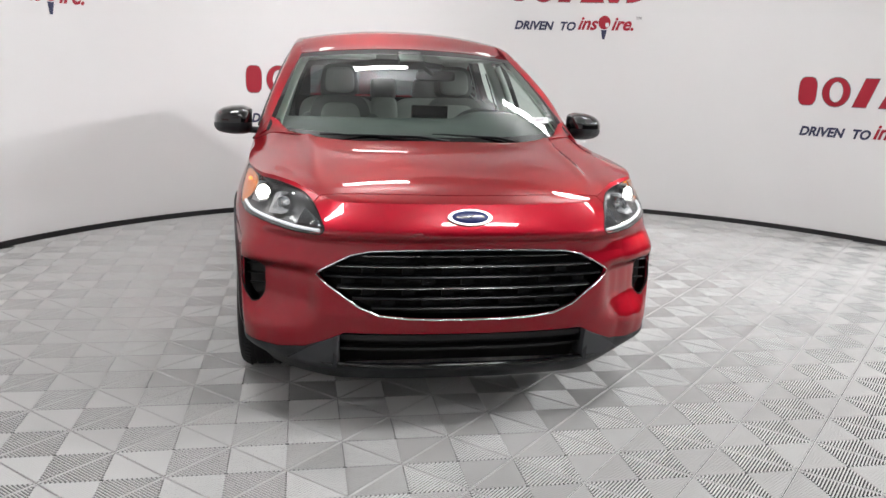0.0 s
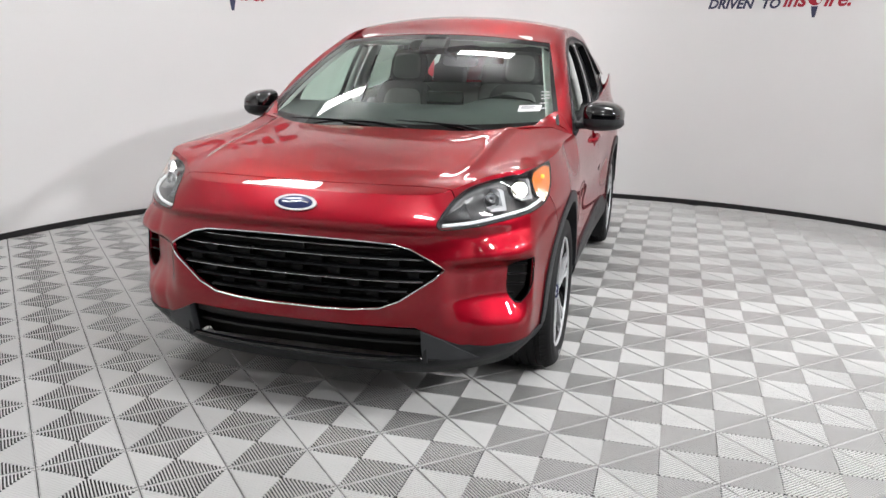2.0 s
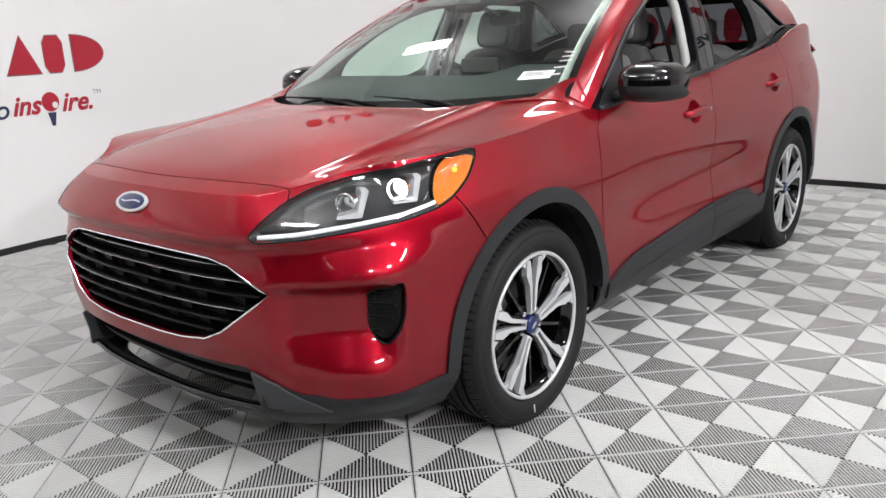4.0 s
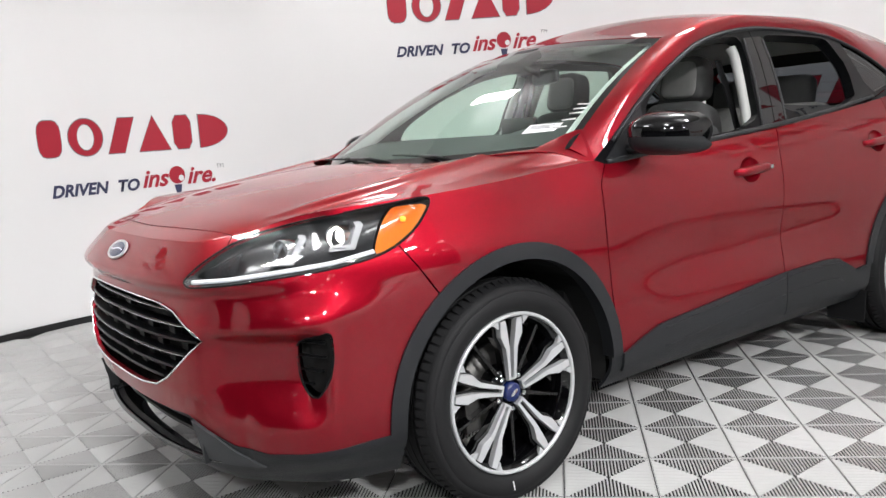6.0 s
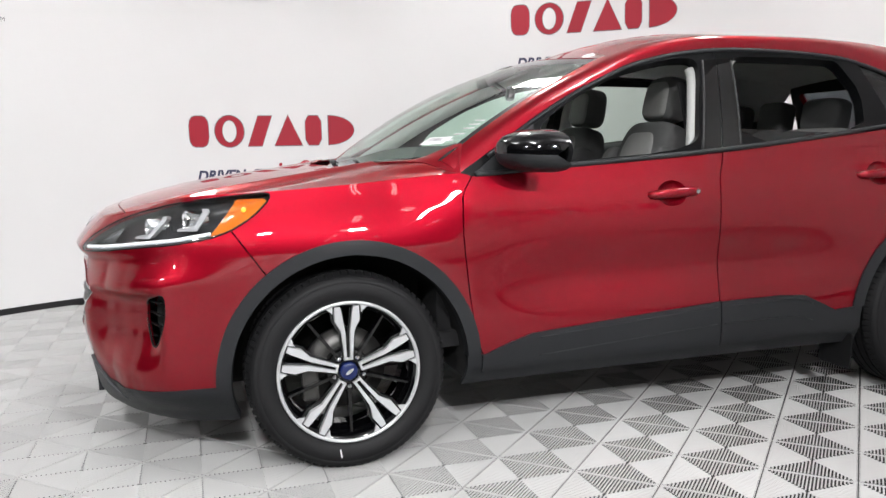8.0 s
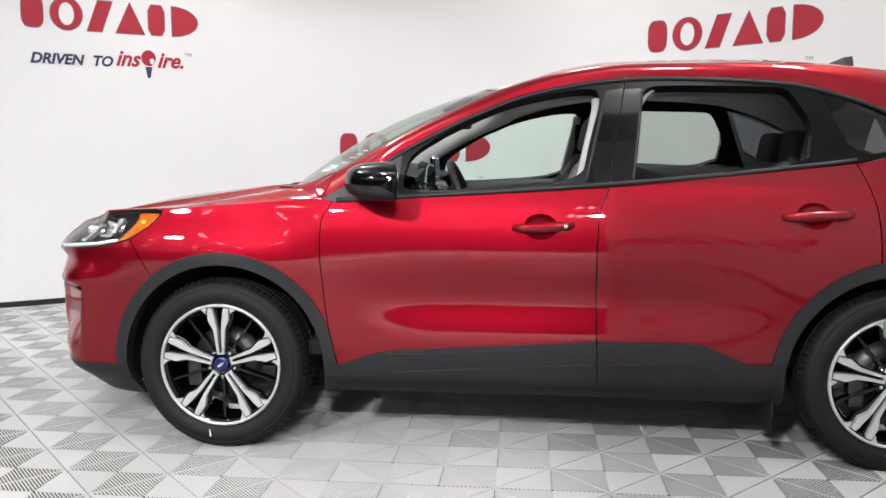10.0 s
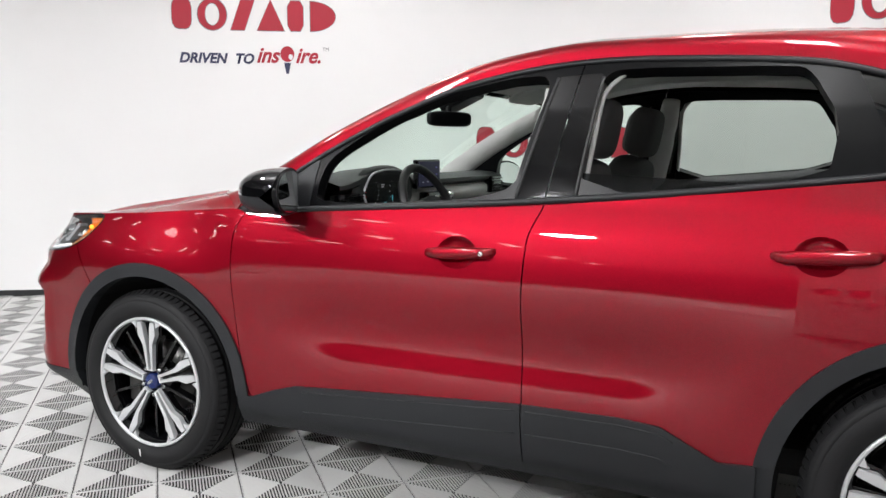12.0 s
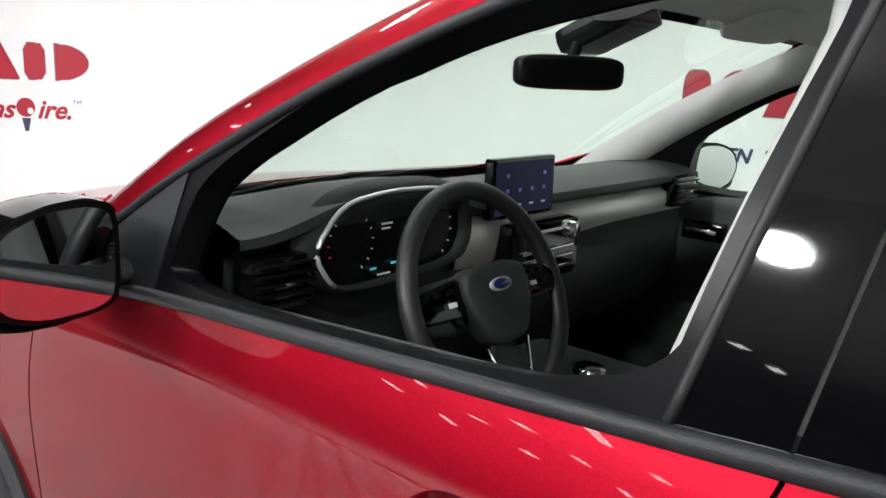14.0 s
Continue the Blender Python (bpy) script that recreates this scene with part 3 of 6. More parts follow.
glass_side = table(((1.04, 0.872), (1.1, 0.856), (1.2, 0.828), (1.3, 0.795), (1.4, 0.757), (1.5, 0.710), (1.6, 0.655), (1.7, 0.59)))


def glass_x(y, z):
    return glass_side(z) - 0.03 * step(1.9, 3.0, y) + 0.012 * (1 - step(0.4, 0.9, y))


rail_z = smooth_table(((0.44, 1.060), (0.58, 1.145), (0.74, 1.247), (0.90, 1.336), (1.04, 1.403), (1.27, 1.492), (1.5, 1.540), (1.66, 1.557), (1.8, 1.562), (2.02, 1.556), (2.31, 1.536), (2.54, 1.480), (2.69, 1.418), (2.82, 1.350), (2.95, 1.302), (3.25, 1.28)))
rail_ys = np.concatenate((np.linspace(0.44, 1.3, 40), np.linspace(1.3, 3.2, 50)[1:]))
upper_z = smooth_table(((1.14, 1.512), (1.4, 1.585), (1.7, 1.620), (2.1, 1.622), (2.5, 1.606), (2.9, 1.56), (3.3, 1.49)))


def rail_outer(y):
    z = np.maximum(rail_z(y), top_z(y))
    return np.stack((np.where(y < 0.5, np.minimum(glass_x(y, z), 0.875), glass_x(y, z)), y, z), -1)


def rail_inner(y):
    t = np.clip((y - 0.44) / (1.15 - 0.44), 0, 1)
    sx, sy, sz = screen_fn(np.ones_like(t), t)
    late = step(1.12, 1.16, y)[..., None]
    roof = np.stack((0.635 - 0.02 * step(1.15, 1.8, y) - 0.03 * step(2.2, 3.2, y), y, upper_z(y)), -1)
    return np.stack((sx, sy, sz), -1) * (1 - late) + roof * late


def rail_fn(v, y):
    a, b = rail_outer(y), rail_inner(y)
    V = v[..., None]
    p = a * (1 - V) + b * V
    bulge = 0.022 * np.sin(np.pi * v) * (0.1 + 0.9 * step(0.42, 0.80, y))
    return p[..., 0] + bulge * 0.75, p[..., 1], p[..., 2] + bulge * 0.66


rail = patch(rail_fn, np.linspace(0, 1, 9), rail_ys)
rail.faces = [f[::-1] for f in rail.faces]


def roof_fn(xi, y):
    b = rail_inner(y)
    front = screen_fn(xi, np.ones_like(xi))
    crown = 0.058 - 0.02 * step(2.4, 3.3, y)
    z = b[..., 2] + crown * (1 - xi**2.2)
    near = 1 - step(1.14, 1.5, y)
    yy = y - (1 - xi**2) * 0.10 * near
    z = z * (1 - near) + (front[2] + 0.004 + (y - 1.15) * 0.17 * (1 - 0.2 * xi)) * near
    return b[..., 0] * xi, yy, z


roof_half = patch(roof_fn, np.linspace(0, 1, 25), np.linspace(1.15, 3.2, 50))
roof = roof_half.plus(roof_half.mirror())

# side glass surface and its openings
side_glass = patch(lambda y, t: (glass_x(y, top_z(y) + (np.maximum(rail_z(y), top_z(y) + 0.001) - top_z(y)) * t), y, top_z(y) + (np.maximum(rail_z(y), top_z(y) + 0.001) - top_z(y)) * t),
                   np.linspace(0.44, 3.1, 150), np.linspace(0, 1, 34))
FRONT_OPEN = rounded([(0.765, 1.084), (1.49, 1.128), (1.522, 1.29), (1.572, 1.475), (1.548, 1.512), (1.42, 1.503), (1.19, 1.452), (0.98, 1.358), (0.80, 1.243), (0.775, 1.17)], 2)
REAR_OPEN = rounded([(1.698, 1.142), (2.372, 1.196), (2.396, 1.363), (2.315, 1.500), (2.275, 1.514), (1.80, 1.524), (1.738, 1.506), (1.722, 1.40)], 1)
QUARTER_OPEN = rounded([(2.548, 1.228), (2.80, 1.281), (2.93, 1.302), (2.82, 1.348), (2.69, 1.408), (2.54, 1.470), (2.44, 1.502), (2.428, 1.500)], 1)
front_hole, frame_skin = side_glass.cut(outline_distance(FRONT_OPEN)(side_glass.y, side_glass.z))
rear_hole, frame_skin = frame_skin.cut(outline_distance(REAR_OPEN)(frame_skin.y, frame_skin.z))
quarter_glass, frame_skin = frame_skin.cut(outline_distance(QUARTER_OPEN)(frame_skin.y, frame_skin.z))
pillar_line = lambda z: 1.597 + 0.075 * (z - 1.105) / 0.45
frame_f, frame_r = frame_skin.cut(frame_skin.y - pillar_line(frame_skin.z) + GAP)[0], frame_skin.cut(frame_skin.y - pillar_line(frame_skin.z) - GAP)[1]
b_front, frame_f = frame_f.cut(np.maximum(1.505 + 0.10 * (frame_f.z - 1.12) / 0.43 - frame_f.y, frame_f.z - rail_z(frame_f.y) + 0.05))
b_rear, frame_r = frame_r.cut(np.maximum(frame_r.y - 1.695 - 0.05 * (frame_r.z - 1.12) / 0.43, frame_r.z - rail_z(frame_r.y) + 0.05))
frame_r, rear_fixed = frame_r.cut(frame_r.y - (2.53 - 0.42 * (frame_r.z - 1.21)) + GAP)

# hang the panels on the car, both sides
for sx in (1, -1):
    def sd(s):
        return s if sx > 0 else s.mirror()
    panel("front_wing", sd(wing), PAINT, car, "red front wing")
    door = panel("front_door", sd(front_door), PAINT, car, "red front door with lowered window")
    panel("window_frame", sd(frame_f), TRIM_BLACK, door, "satin black window frame", lip=0.045)
    panel("pillar_cover", sd(b_front), GLOSS_BLACK, door, "gloss black pillar cover", lip=0.004, offset=0.002)
    door_r = panel("rear_door", sd(rear_door), PAINT, car, "red rear door")
    panel("window_frame", sd(frame_r), TRIM_BLACK, door_r, "satin black window frame", lip=0.045)
    panel("pillar_cover", sd(b_rear), GLOSS_BLACK, door_r, "gloss black pillar cover", lip=0.004, offset=0.002)
    low_glass, _ = rear_hole.cut(rear_hole.z - (1.214 - 0.045 * (rear_hole.y - 1.7)))
    if sx < 0:
        for hole, mat, owner in ((front_hole, GLASS, door), (rear_hole, REAR_GLASS, door_r)):
            shut = panel("window_pane", sd(hole), mat, owner, "closed green-tinted pane", lip=0.0, offset=-0.02)
            shut.visible_shadow = False
        panel("quarter_panel", sd(quarter), PAINT, car, "red rear quarter panel")
        panel("quarter_trim", sd(rear_fixed), TRIM_BLACK, car, "satin black quarter trim", lip=0.02)
        panel("quarter_window", sd(quarter_glass), TINTED, car, "dark tinted quarter glass", lip=0.0, offset=-0.004)
        panel("roof_rail", sd(rail), PAINT, car, "red roof side rail", lip=0.006)
        for ring in (arch_f, arch_r):
            panel("arch_moulding", sd(ring), CLADDING, car, "grained black arch moulding", lip=0.05, offset=0.008)
        continue
    pane = panel("window_pane", sd(low_glass), TINTED, door_r, "lowered tinted pane", lip=0.0, offset=-0.02)
    pane.visible_shadow = False
    panel("quarter_panel", sd(quarter), PAINT, car, "red rear quarter panel")
    panel("fuel_flap", sd(fuel_flap), PAINT, car, lip=0.004)
    panel("quarter_trim", sd(rear_fixed), TRIM_BLACK, car, "satin black quarter trim", lip=0.02)
    panel("quarter_window", sd(quarter_glass), TINTED, car, "dark tinted quarter glass", lip=0.0, offset=-0.004)
    panel("roof_rail", sd(rail), PAINT, car, "red roof side rail", lip=0.006)
    for ring in (arch_f, arch_r):
        panel("arch_moulding", sd(ring), CLADDING, car, "grained black arch moulding", lip=0.05, offset=0.008)
bumper = bumper.plus(nose)
bumper = bumper.plus(bumper.mirror())
front_bumper = panel("front_bumper", bumper, PAINT, car, "red front bumper")
panel("bonnet", bonnet, PAINT, car, "red bonnet", lip=0.003)
panel("roof", roof, PAINT, car, "red roof panel", lip=0.004)

# lower cladding: front apron, sills, rear
apron, sill = lower.cut(lower.y + 0.15)
sill, tail = sill.cut(sill.y - 2.6)
sill = sill.cut(0.256 - sill.z)[0]
sill_low, door_clad = sill.cut(np.where((sill.y > 0.50) & (sill.y < 2.24), sill.z - 0.312, -1.0))
clad_f, clad_r = split(door_clad, door_b_line)
centre, fang = apron.cut(np.maximum(apron.x - 0.50, 0.275 - apron.z))
centre = centre.plus(centre.mirror())
fang_in, fang = fang.cut(np.maximum(fang.x - 0.62 + (fang.z - 0.35) * 1.4, 0.29 - fang.z))
for sx in (1, -1):
    def sd(s):
        return s if sx > 0 else s.mirror()
    panel("sill", sd(sill_low), CLADDING, car, "grained black sill")
    panel("door_cladding", sd(clad_f), CLADDING, car, "grained black door cladding", lip=0.02, offset=0.010)
    panel("door_cladding", sd(clad_r), CLADDING, car, "grained black door cladding", lip=0.02, offset=0.010)
    panel("rear_apron", sd(tail), CLADDING, car, "grained black rear apron")
    panel("apron_side", sd(fang), CLADDING, car, "grained black bumper apron", lip=0.03, offset=0.004)
    panel("apron_fang", sd(fang_in), material("apron_grey", (0.035, 0.037, 0.041), 0.5, grain=0.3), car, "dark grey bumper corner facet", lip=0.03, offset=0.010)


def windscreen():
    full = patch(screen_fn, np.linspace(-1, 1, 61), np.linspace(0, 1, 41))
    half = lambda s: np.maximum(np.abs(s.x) - np.interp(s.z, (1.075, 1.548), (0.808, 0.618)), np.maximum(1.100 + 0.028 * (s.x / 0.8) ** 2 - s.z, s.z - 1.520 + 0.08 * s.x**2))
    clear, border = full.cut(half(full))
    g = panel("windscreen", clear, GLASS, car, "clear windscreen", lip=0.0)
    g.visible_shadow = False
    panel("windscreen_border", border, GLOSS_BLACK, car, "black glazed border", lip=0.0)


windscreen()


def wing_corner(xi, t):
    """Red corner of the wing that rises from the bonnet's rear edge to the foot of the glass."""
    a = np.stack((edge[end_k, 0] * xi, 0.03 + (edge[end_k, 1] - 0.03) * xi**3, 1.092 + (edge[end_k, 2] - 1.092) * xi**2.2 + rear_rise(xi)), -1)
    b = np.stack(screen_fn(np.minimum(xi, 1.0), 0.02 + 0.11 * step(0.84, 1.0, xi)), -1) + (0, -0.003, 0.003)
    T = t[..., None] * step(0.66, 0.85, xi)[..., None]
    q = a * (1 - T) + b * T
    return q[..., 0], q[..., 1], q[..., 2] + 0.006 * step(0.66, 0.85, xi) * np.sin(np.pi * t)


corner_skin = patch(wing_corner, np.linspace(0.665, 1.0, 24), np.linspace(0, 1, 10))
for sx in (1, -1):
    panel("wing_corner", corner_skin if sx > 0 else corner_skin.mirror(), PAINT, car, "red wing corner beside the windscreen", lip=0.006)
cowl = patch(lambda xi, t: (np.sign(xi) * (np.abs(xi) * (0.80 * (1 - t) + 0.81 * t)), (0.035 + 0.34 * np.abs(xi) ** 3) * (1 - t) + (0.13 + 0.30 * np.abs(xi) ** 2.6) * t, 1.082 - 0.03 * np.sin(np.pi * np.clip(t * 0.9, 0, 1)) - 0.02 * xi**2 * (1 - t) - 0.006), np.linspace(-1, 1, 41), np.linspace(-0.1, 1, 8))
panel("cowl", cowl, TRIM_BLACK, car, "black plastic cowl under the windscreen", lip=0.0)
tailgate = patch(lambda xi, t: (xi * (0.585 * (1 - t) + 0.8 * t), 3.2 - 0.0 * xi + 0.40 * t - 0.1 * t * xi**2, 1.495 + 0.035 * (1 - xi**2) * (1 - t) - 0.37 * t), np.linspace(-1, 1, 31), np.linspace(0, 1, 20))
tg_glass, tg = tailgate.cut(np.maximum(np.abs(tailgate.x) - 0.56, np.maximum(tailgate.z - 1.46, 1.20 - tailgate.z)))
panel("tailgate", tg, PAINT, car, "red tailgate")
panel("rear_window", tg_glass, TINTED, car, "dark tinted rear window", lip=0.0)
# ---- wheels ----
def wheel_parts(parent):
    """Wheel in its own frame: axle along +x (outwards), origin at the hub."""
    R = 0.360
    bm = bmesh.new()
    lathe(bm, [(0.262, -0.105), (0.30, -0.118), (0.335, -0.112), (0.352, -0.092), (0.3585, -0.06), (0.3585, -0.045), (0.351, -0.044), (0.351, -0.036), (R, -0.035), (R, -0.004), (0.352, -0.003), (0.352, 0.004), (R, 0.005), (R, 0.035), (0.351, 0.036), (0.351, 0.044),
               (0.3585, 0.045), (0.3585, 0.062), (0.352, 0.090), (0.340, 0.106), (0.330, 0.1105), (0.326, 0.1095), (0.322, 0.1125), (0.302, 0.1165), (0.283, 0.113), (0.268, 0.104), (0.260, 0.092)], 96)
    tyre = hard(part("tyre", bm, RUBBER, parent, "black road tyre with grooved tread"), 50)
    bm = bmesh.new()
    for k in range(80):
        for x, tilt in ((0.078, 0.5), (-0.078, -0.5)):
            m = Matrix.Rotation(k / 80 * 2 * math.pi, 4, "X") @ Matrix.Translation((x, 0, 0.3535)) @ Matrix.Rotation(tilt, 4, "Y")
            block(bm, 0, 0, 0, 0.036, 0.019, 0.009, m=m)
    tagged(part("tread", bm, RUBBER, tyre, smooth=False), kind="stuff")
    bm = bmesh.new()
    block(bm, 0.1165, -0.085, -0.282, 0.002, 0.004, 0.030, m=Matrix.Rotation(0.12, 4, "X"))
    part("chalk_mark", bm, WHITE_PAPER, tyre, "pale chalk stroke on the sidewall", smooth=False)
    bm = bmesh.new()
    lathe(bm, [(0.245, -0.10), (0.226, -0.09), (0.222, 0.02), (0.236, 0.085), (0.2475, 0.0955), (0.2532, 0.1002)], 64)
    part("barrel", bm, GLOSS_BLACK, parent, "gloss black wheel barrel")
    bm = bmesh.new()
    lathe(bm, [(0.2475, 0.094), (0.2485, 0.100), (0.2505, 0.104), (0.2585, 0.105), (0.2615, 0.099), (0.260, 0.090)], 80)
    part("rim", bm, MACHINED, parent, "machined silver rim edge")

    face = Matrix(((0, 0, 1, 0), (1, 0, 0, 0), (0, 1, 0, 0), (0, 0, 0, 1)))
    for k in range(5):
        turn = Matrix.Rotation(radians(72 * k), 4, "X")
        for s in (-1, 1):
            # bright blade of a double spoke
            out = [(s * 0.0060, 0.048), (s * 0.0150, 0.043), (s * 0.0225, 0.150), (s * 0.0455, 0.190), (s * 0.0450, 0.2400), (s * 0.0240, 0.2420), (s * 0.0205, 0.226), (s * 0.0085, 0.146)]
            out = out if s < 0 else out[::-1]
            bm = bmesh.new()
            prism(bm, out, 0.022, turn @ Matrix.Translation((0.072, 0, 0)) @ face, 0.002)
            bm.verts.ensure_lookup_table()
            for v in bm.verts:
                r = math.hypot(v.co.y, v.co.z)
                v.co.x += 0.012 * min(1, max(0, (r - 0.05) / 0.19)) - 0.004
            part("spoke", bm, MACHINED, parent, "machined silver spoke blade", smooth=False)
            # black flank behind the blade
            wide = [(s * 0.002, 0.040), (s * 0.020, 0.045), (s * 0.030, 0.148), (s * 0.055, 0.186), (s * 0.060, 0.240), (s * 0.016, 0.244), (s * 0.003, 0.150)]
            bm = bmesh.new()
            prism(bm, wide if s < 0 else wide[::-1], 0.030, turn @ Matrix.Translation((0.044, 0, 0)) @ face, 0.003)
            part("spoke_flank", bm, GLOSS_BLACK, parent, "gloss black spoke flank", smooth=False)
            # bright web where the spoke meets the rim
            web = [(s * 0.0525, 0.216), (s * 0.0570, 0.225), (s * 0.0800, 0.2385), (s * 0.0650, 0.2440), (s * 0.0500, 0.2475), (s * 0.0510, 0.232)]
            bm = bmesh.new()
            prism(bm, web if s > 0 else web[::-1], 0.014, turn @ Matrix.Translation((0.086, 0, 0)) @ face, 0.0015)
            bmesh.ops.recalc_face_normals(bm, faces=bm.faces)
            part("rim_web", bm, MACHINED, parent, "machined silver web at the rim", smooth=False)
        # bright bridge that joins the pair at the hub
        bm = bmesh.new()
        prism(bm, [(-0.0165, 0.0425), (0.0165, 0.0425), (0.0158, 0.050), (0.006, 0.0505), (0.0, 0.048), (-0.006, 0.0505), (-0.0158, 0.050)], 0.020, turn @ Matrix.Translation((0.068, 0, 0)) @ face, 0.002)
        bmesh.ops.recalc_face_normals(bm, faces=bm.faces)
        part("spoke_bridge", bm, MACHINED, parent, "machined silver spoke bridge", smooth=False)
        # thin black spoke between the pairs
        mid = Matrix.Rotation(radians(72 * k + 36), 4, "X")
        bm = bmesh.new()
        prism(bm, [(-0.007, 0.05), (-0.005, 0.236), (0.005, 0.236), (0.007, 0.05)], 0.035, mid @ Matrix.Translation((0.035, 0, 0)) @ face, 0.002)
        part("thin_spoke", bm, GLOSS_BLACK, parent, "gloss black thin spoke", smooth=False)
        bm = bmesh.new()
        m = mid @ Matrix.Translation((0, 0, 0.057))
        lathe(bm, [(0.0001, 0.082), (0.006, 0.081), (0.009, 0.076), (0.0095, 0.055)], 12, m)
        part("wheel_nut", bm, CHROME, parent, "chrome wheel nut")
    bm = bmesh.new()
    lathe(bm, [(0.040, 0.070), (0.075, 0.066), (0.082, 0.050), (0.080, 0.0)], 40)
    part("hub", bm, GLOSS_BLACK, parent, "gloss black hub")
    bm = bmesh.new()
    lathe(bm, [(0.0001, 0.092), (0.024, 0.091), (0.031, 0.088), (0.033, 0.078), (0.034, 0.066)], 40)
    cap = part("hub_cap", bm, BADGE_BLUE, parent, "dark blue round hub cap")
    bm = bmesh.new()
    prism(bm, ellipse(0, 0, 0.017, 0.006, 24), 0.0015, Matrix.Translation((0.0915, 0, 0)) @ Matrix.Rotation(0.6, 4, "X") @ face)
    part("emblem", bm, CHROME, cap, "small silver oval", smooth=False)
    bm = bmesh.new()
    lathe(bm, [(0.07, 0.008), (0.150, 0.008), (0.150, -0.014), (0.07, -0.014)], 48)
    part("brake_disc", bm, STEEL, parent, "bare steel brake disc")
    bm = bmesh.new()
    block(bm, 0.02, -0.135, -0.03, 0.05, 0.06, 0.15, 0.012)
    part("brake_caliper", bm, STEEL, parent, "cast grey brake caliper", smooth=False)


def wheel(sx, y, spin):
    w = new("wheel")
    w.parent = car
    w.matrix_basis = pose(sx * 0.815, y, AXLE_Z + 0.002) @ (pose(0, 0, 0, spin, 0, 0) if sx > 0 else pose(0, 0, 0, spin, 0, 180))
    return tagged(w, "black tyre on silver and black five-spoke wheel")


first_wheel = wheel(1, 0.0, 1)
wheel_parts(first_wheel)
for sx, y, spin in ((-1, 0.0, 20), (1, WHEELBASE, 4), (-1, WHEELBASE, 40)):
    other = wheel(sx, y, spin)
    for o in list(first_wheel.children):
        c = o.copy()
        scene.collection.objects.link(c)
        c.parent = other
        for o2 in o.children:
            c2 = o2.copy()
            scene.collection.objects.link(c2)
            c2.parent = c

# wheel housings and floor pan
for sx in (1, -1):
    for y0, r in ((F_MID, F_IN + 0.004), (WHEELBASE, R_IN + 0.004)):
        bm = bmesh.new()
        prof = []
        for k in range(25):
            a = radians(-10 + 200 * k / 24)
            prof.append([bm.verts.new((sx * x, y0 + r * math.cos(a), AXLE_Z + r * math.sin(a))) for x in (0.885, 0.52)])
        for a, b in zip(prof, prof[1:]):
            bm.faces.new((a[0], a[1], b[1], b[0]))
        bm.faces.new([p[1] for p in prof])
        part("wheel_housing", bm, DARK, car, "black wheel housing", smooth=False)
bm = bmesh.new()
block(bm, 0, 1.30, 0.30, 1.0, 4.1, 0.10, 0.02)
block(bm, 0, 1.36, 0.30, 1.70, 1.75, 0.08, 0.02)
block(bm, 0, 3.3, 0.36, 1.3, 0.5, 0.18, 0.03)
part("floor_pan", bm, DARK, car, "black underbody", smooth=False)
for sx in (1, -1):
    bm = bmesh.new()
    prism(bm, [(-0.10, 0), (0.10, 0), (0.09, -0.16), (-0.09, -0.16)], 0.006, pose(sx * 0.83, 2.245, 0.30, 90, 0, 0), 0.001)
    part("mud_flap", bm, RUBBER, car, "black rubber mud flap", smooth=False)
    bm = bmesh.new()
    prism(bm, [(-0.10, 0), (0.10, 0), (0.09, -0.07), (-0.09, -0.07)], 0.006, pose(sx * 0.68, -0.47, 0.29, 90, 0, 0), 0.001)
    part("air_deflector", bm, RUBBER, car, "black rubber air deflector", smooth=False)

# ---- grille ----
grille = tagged(new("grille"), "black slatted grille in a bright frame")
grille.parent = car
GRILLE_SD = outline_distance(GRILLE)


def grille_span(z, margin=0.012):
    xs = np.linspace(0, 0.6, 240)
    inside = xs[GRILLE_SD(xs, np.full(len(xs), z)) < -margin]
    return float(inside.max()) if len(inside) else 0.0


def bar_points(z, half, back, n=40):
    return [(x, front_y(x, z) + back, z) for x in np.linspace(-half, half, n)]


bm = bmesh.new()
tube(bm, [(x, front_y(x, z) - 0.003, z) for x, z in GRILLE], 0.0034, 8, True)
part("frame", bm, CHROME, grille, "thin chrome frame")
# black sheet set behind the slats as the shade of the grille's depth
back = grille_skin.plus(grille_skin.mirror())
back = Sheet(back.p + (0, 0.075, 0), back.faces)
panel("backing", back, DARK, grille, "black sheet as shade behind the slats", lip=0.0)
bm = bmesh.new()
loop = GRILLE
r1 = [bm.verts.new((x, front_y(x, z) - 0.001, z)) for x, z in loop]
r2 = [bm.verts.new((x * 0.985, front_y(x, z) + 0.08, 0.625 + (z - 0.625) * 0.97)) for x, z in loop]
for k in range(len(loop)):
    bm.faces.new((r1[k - 1], r1[k], r2[k], r2[k - 1]))
part("surround", bm, GLOSS_BLACK, grille, "gloss black inner edge")
ROWS = [0.735, 0.695, 0.653, 0.611, 0.570, 0.530]
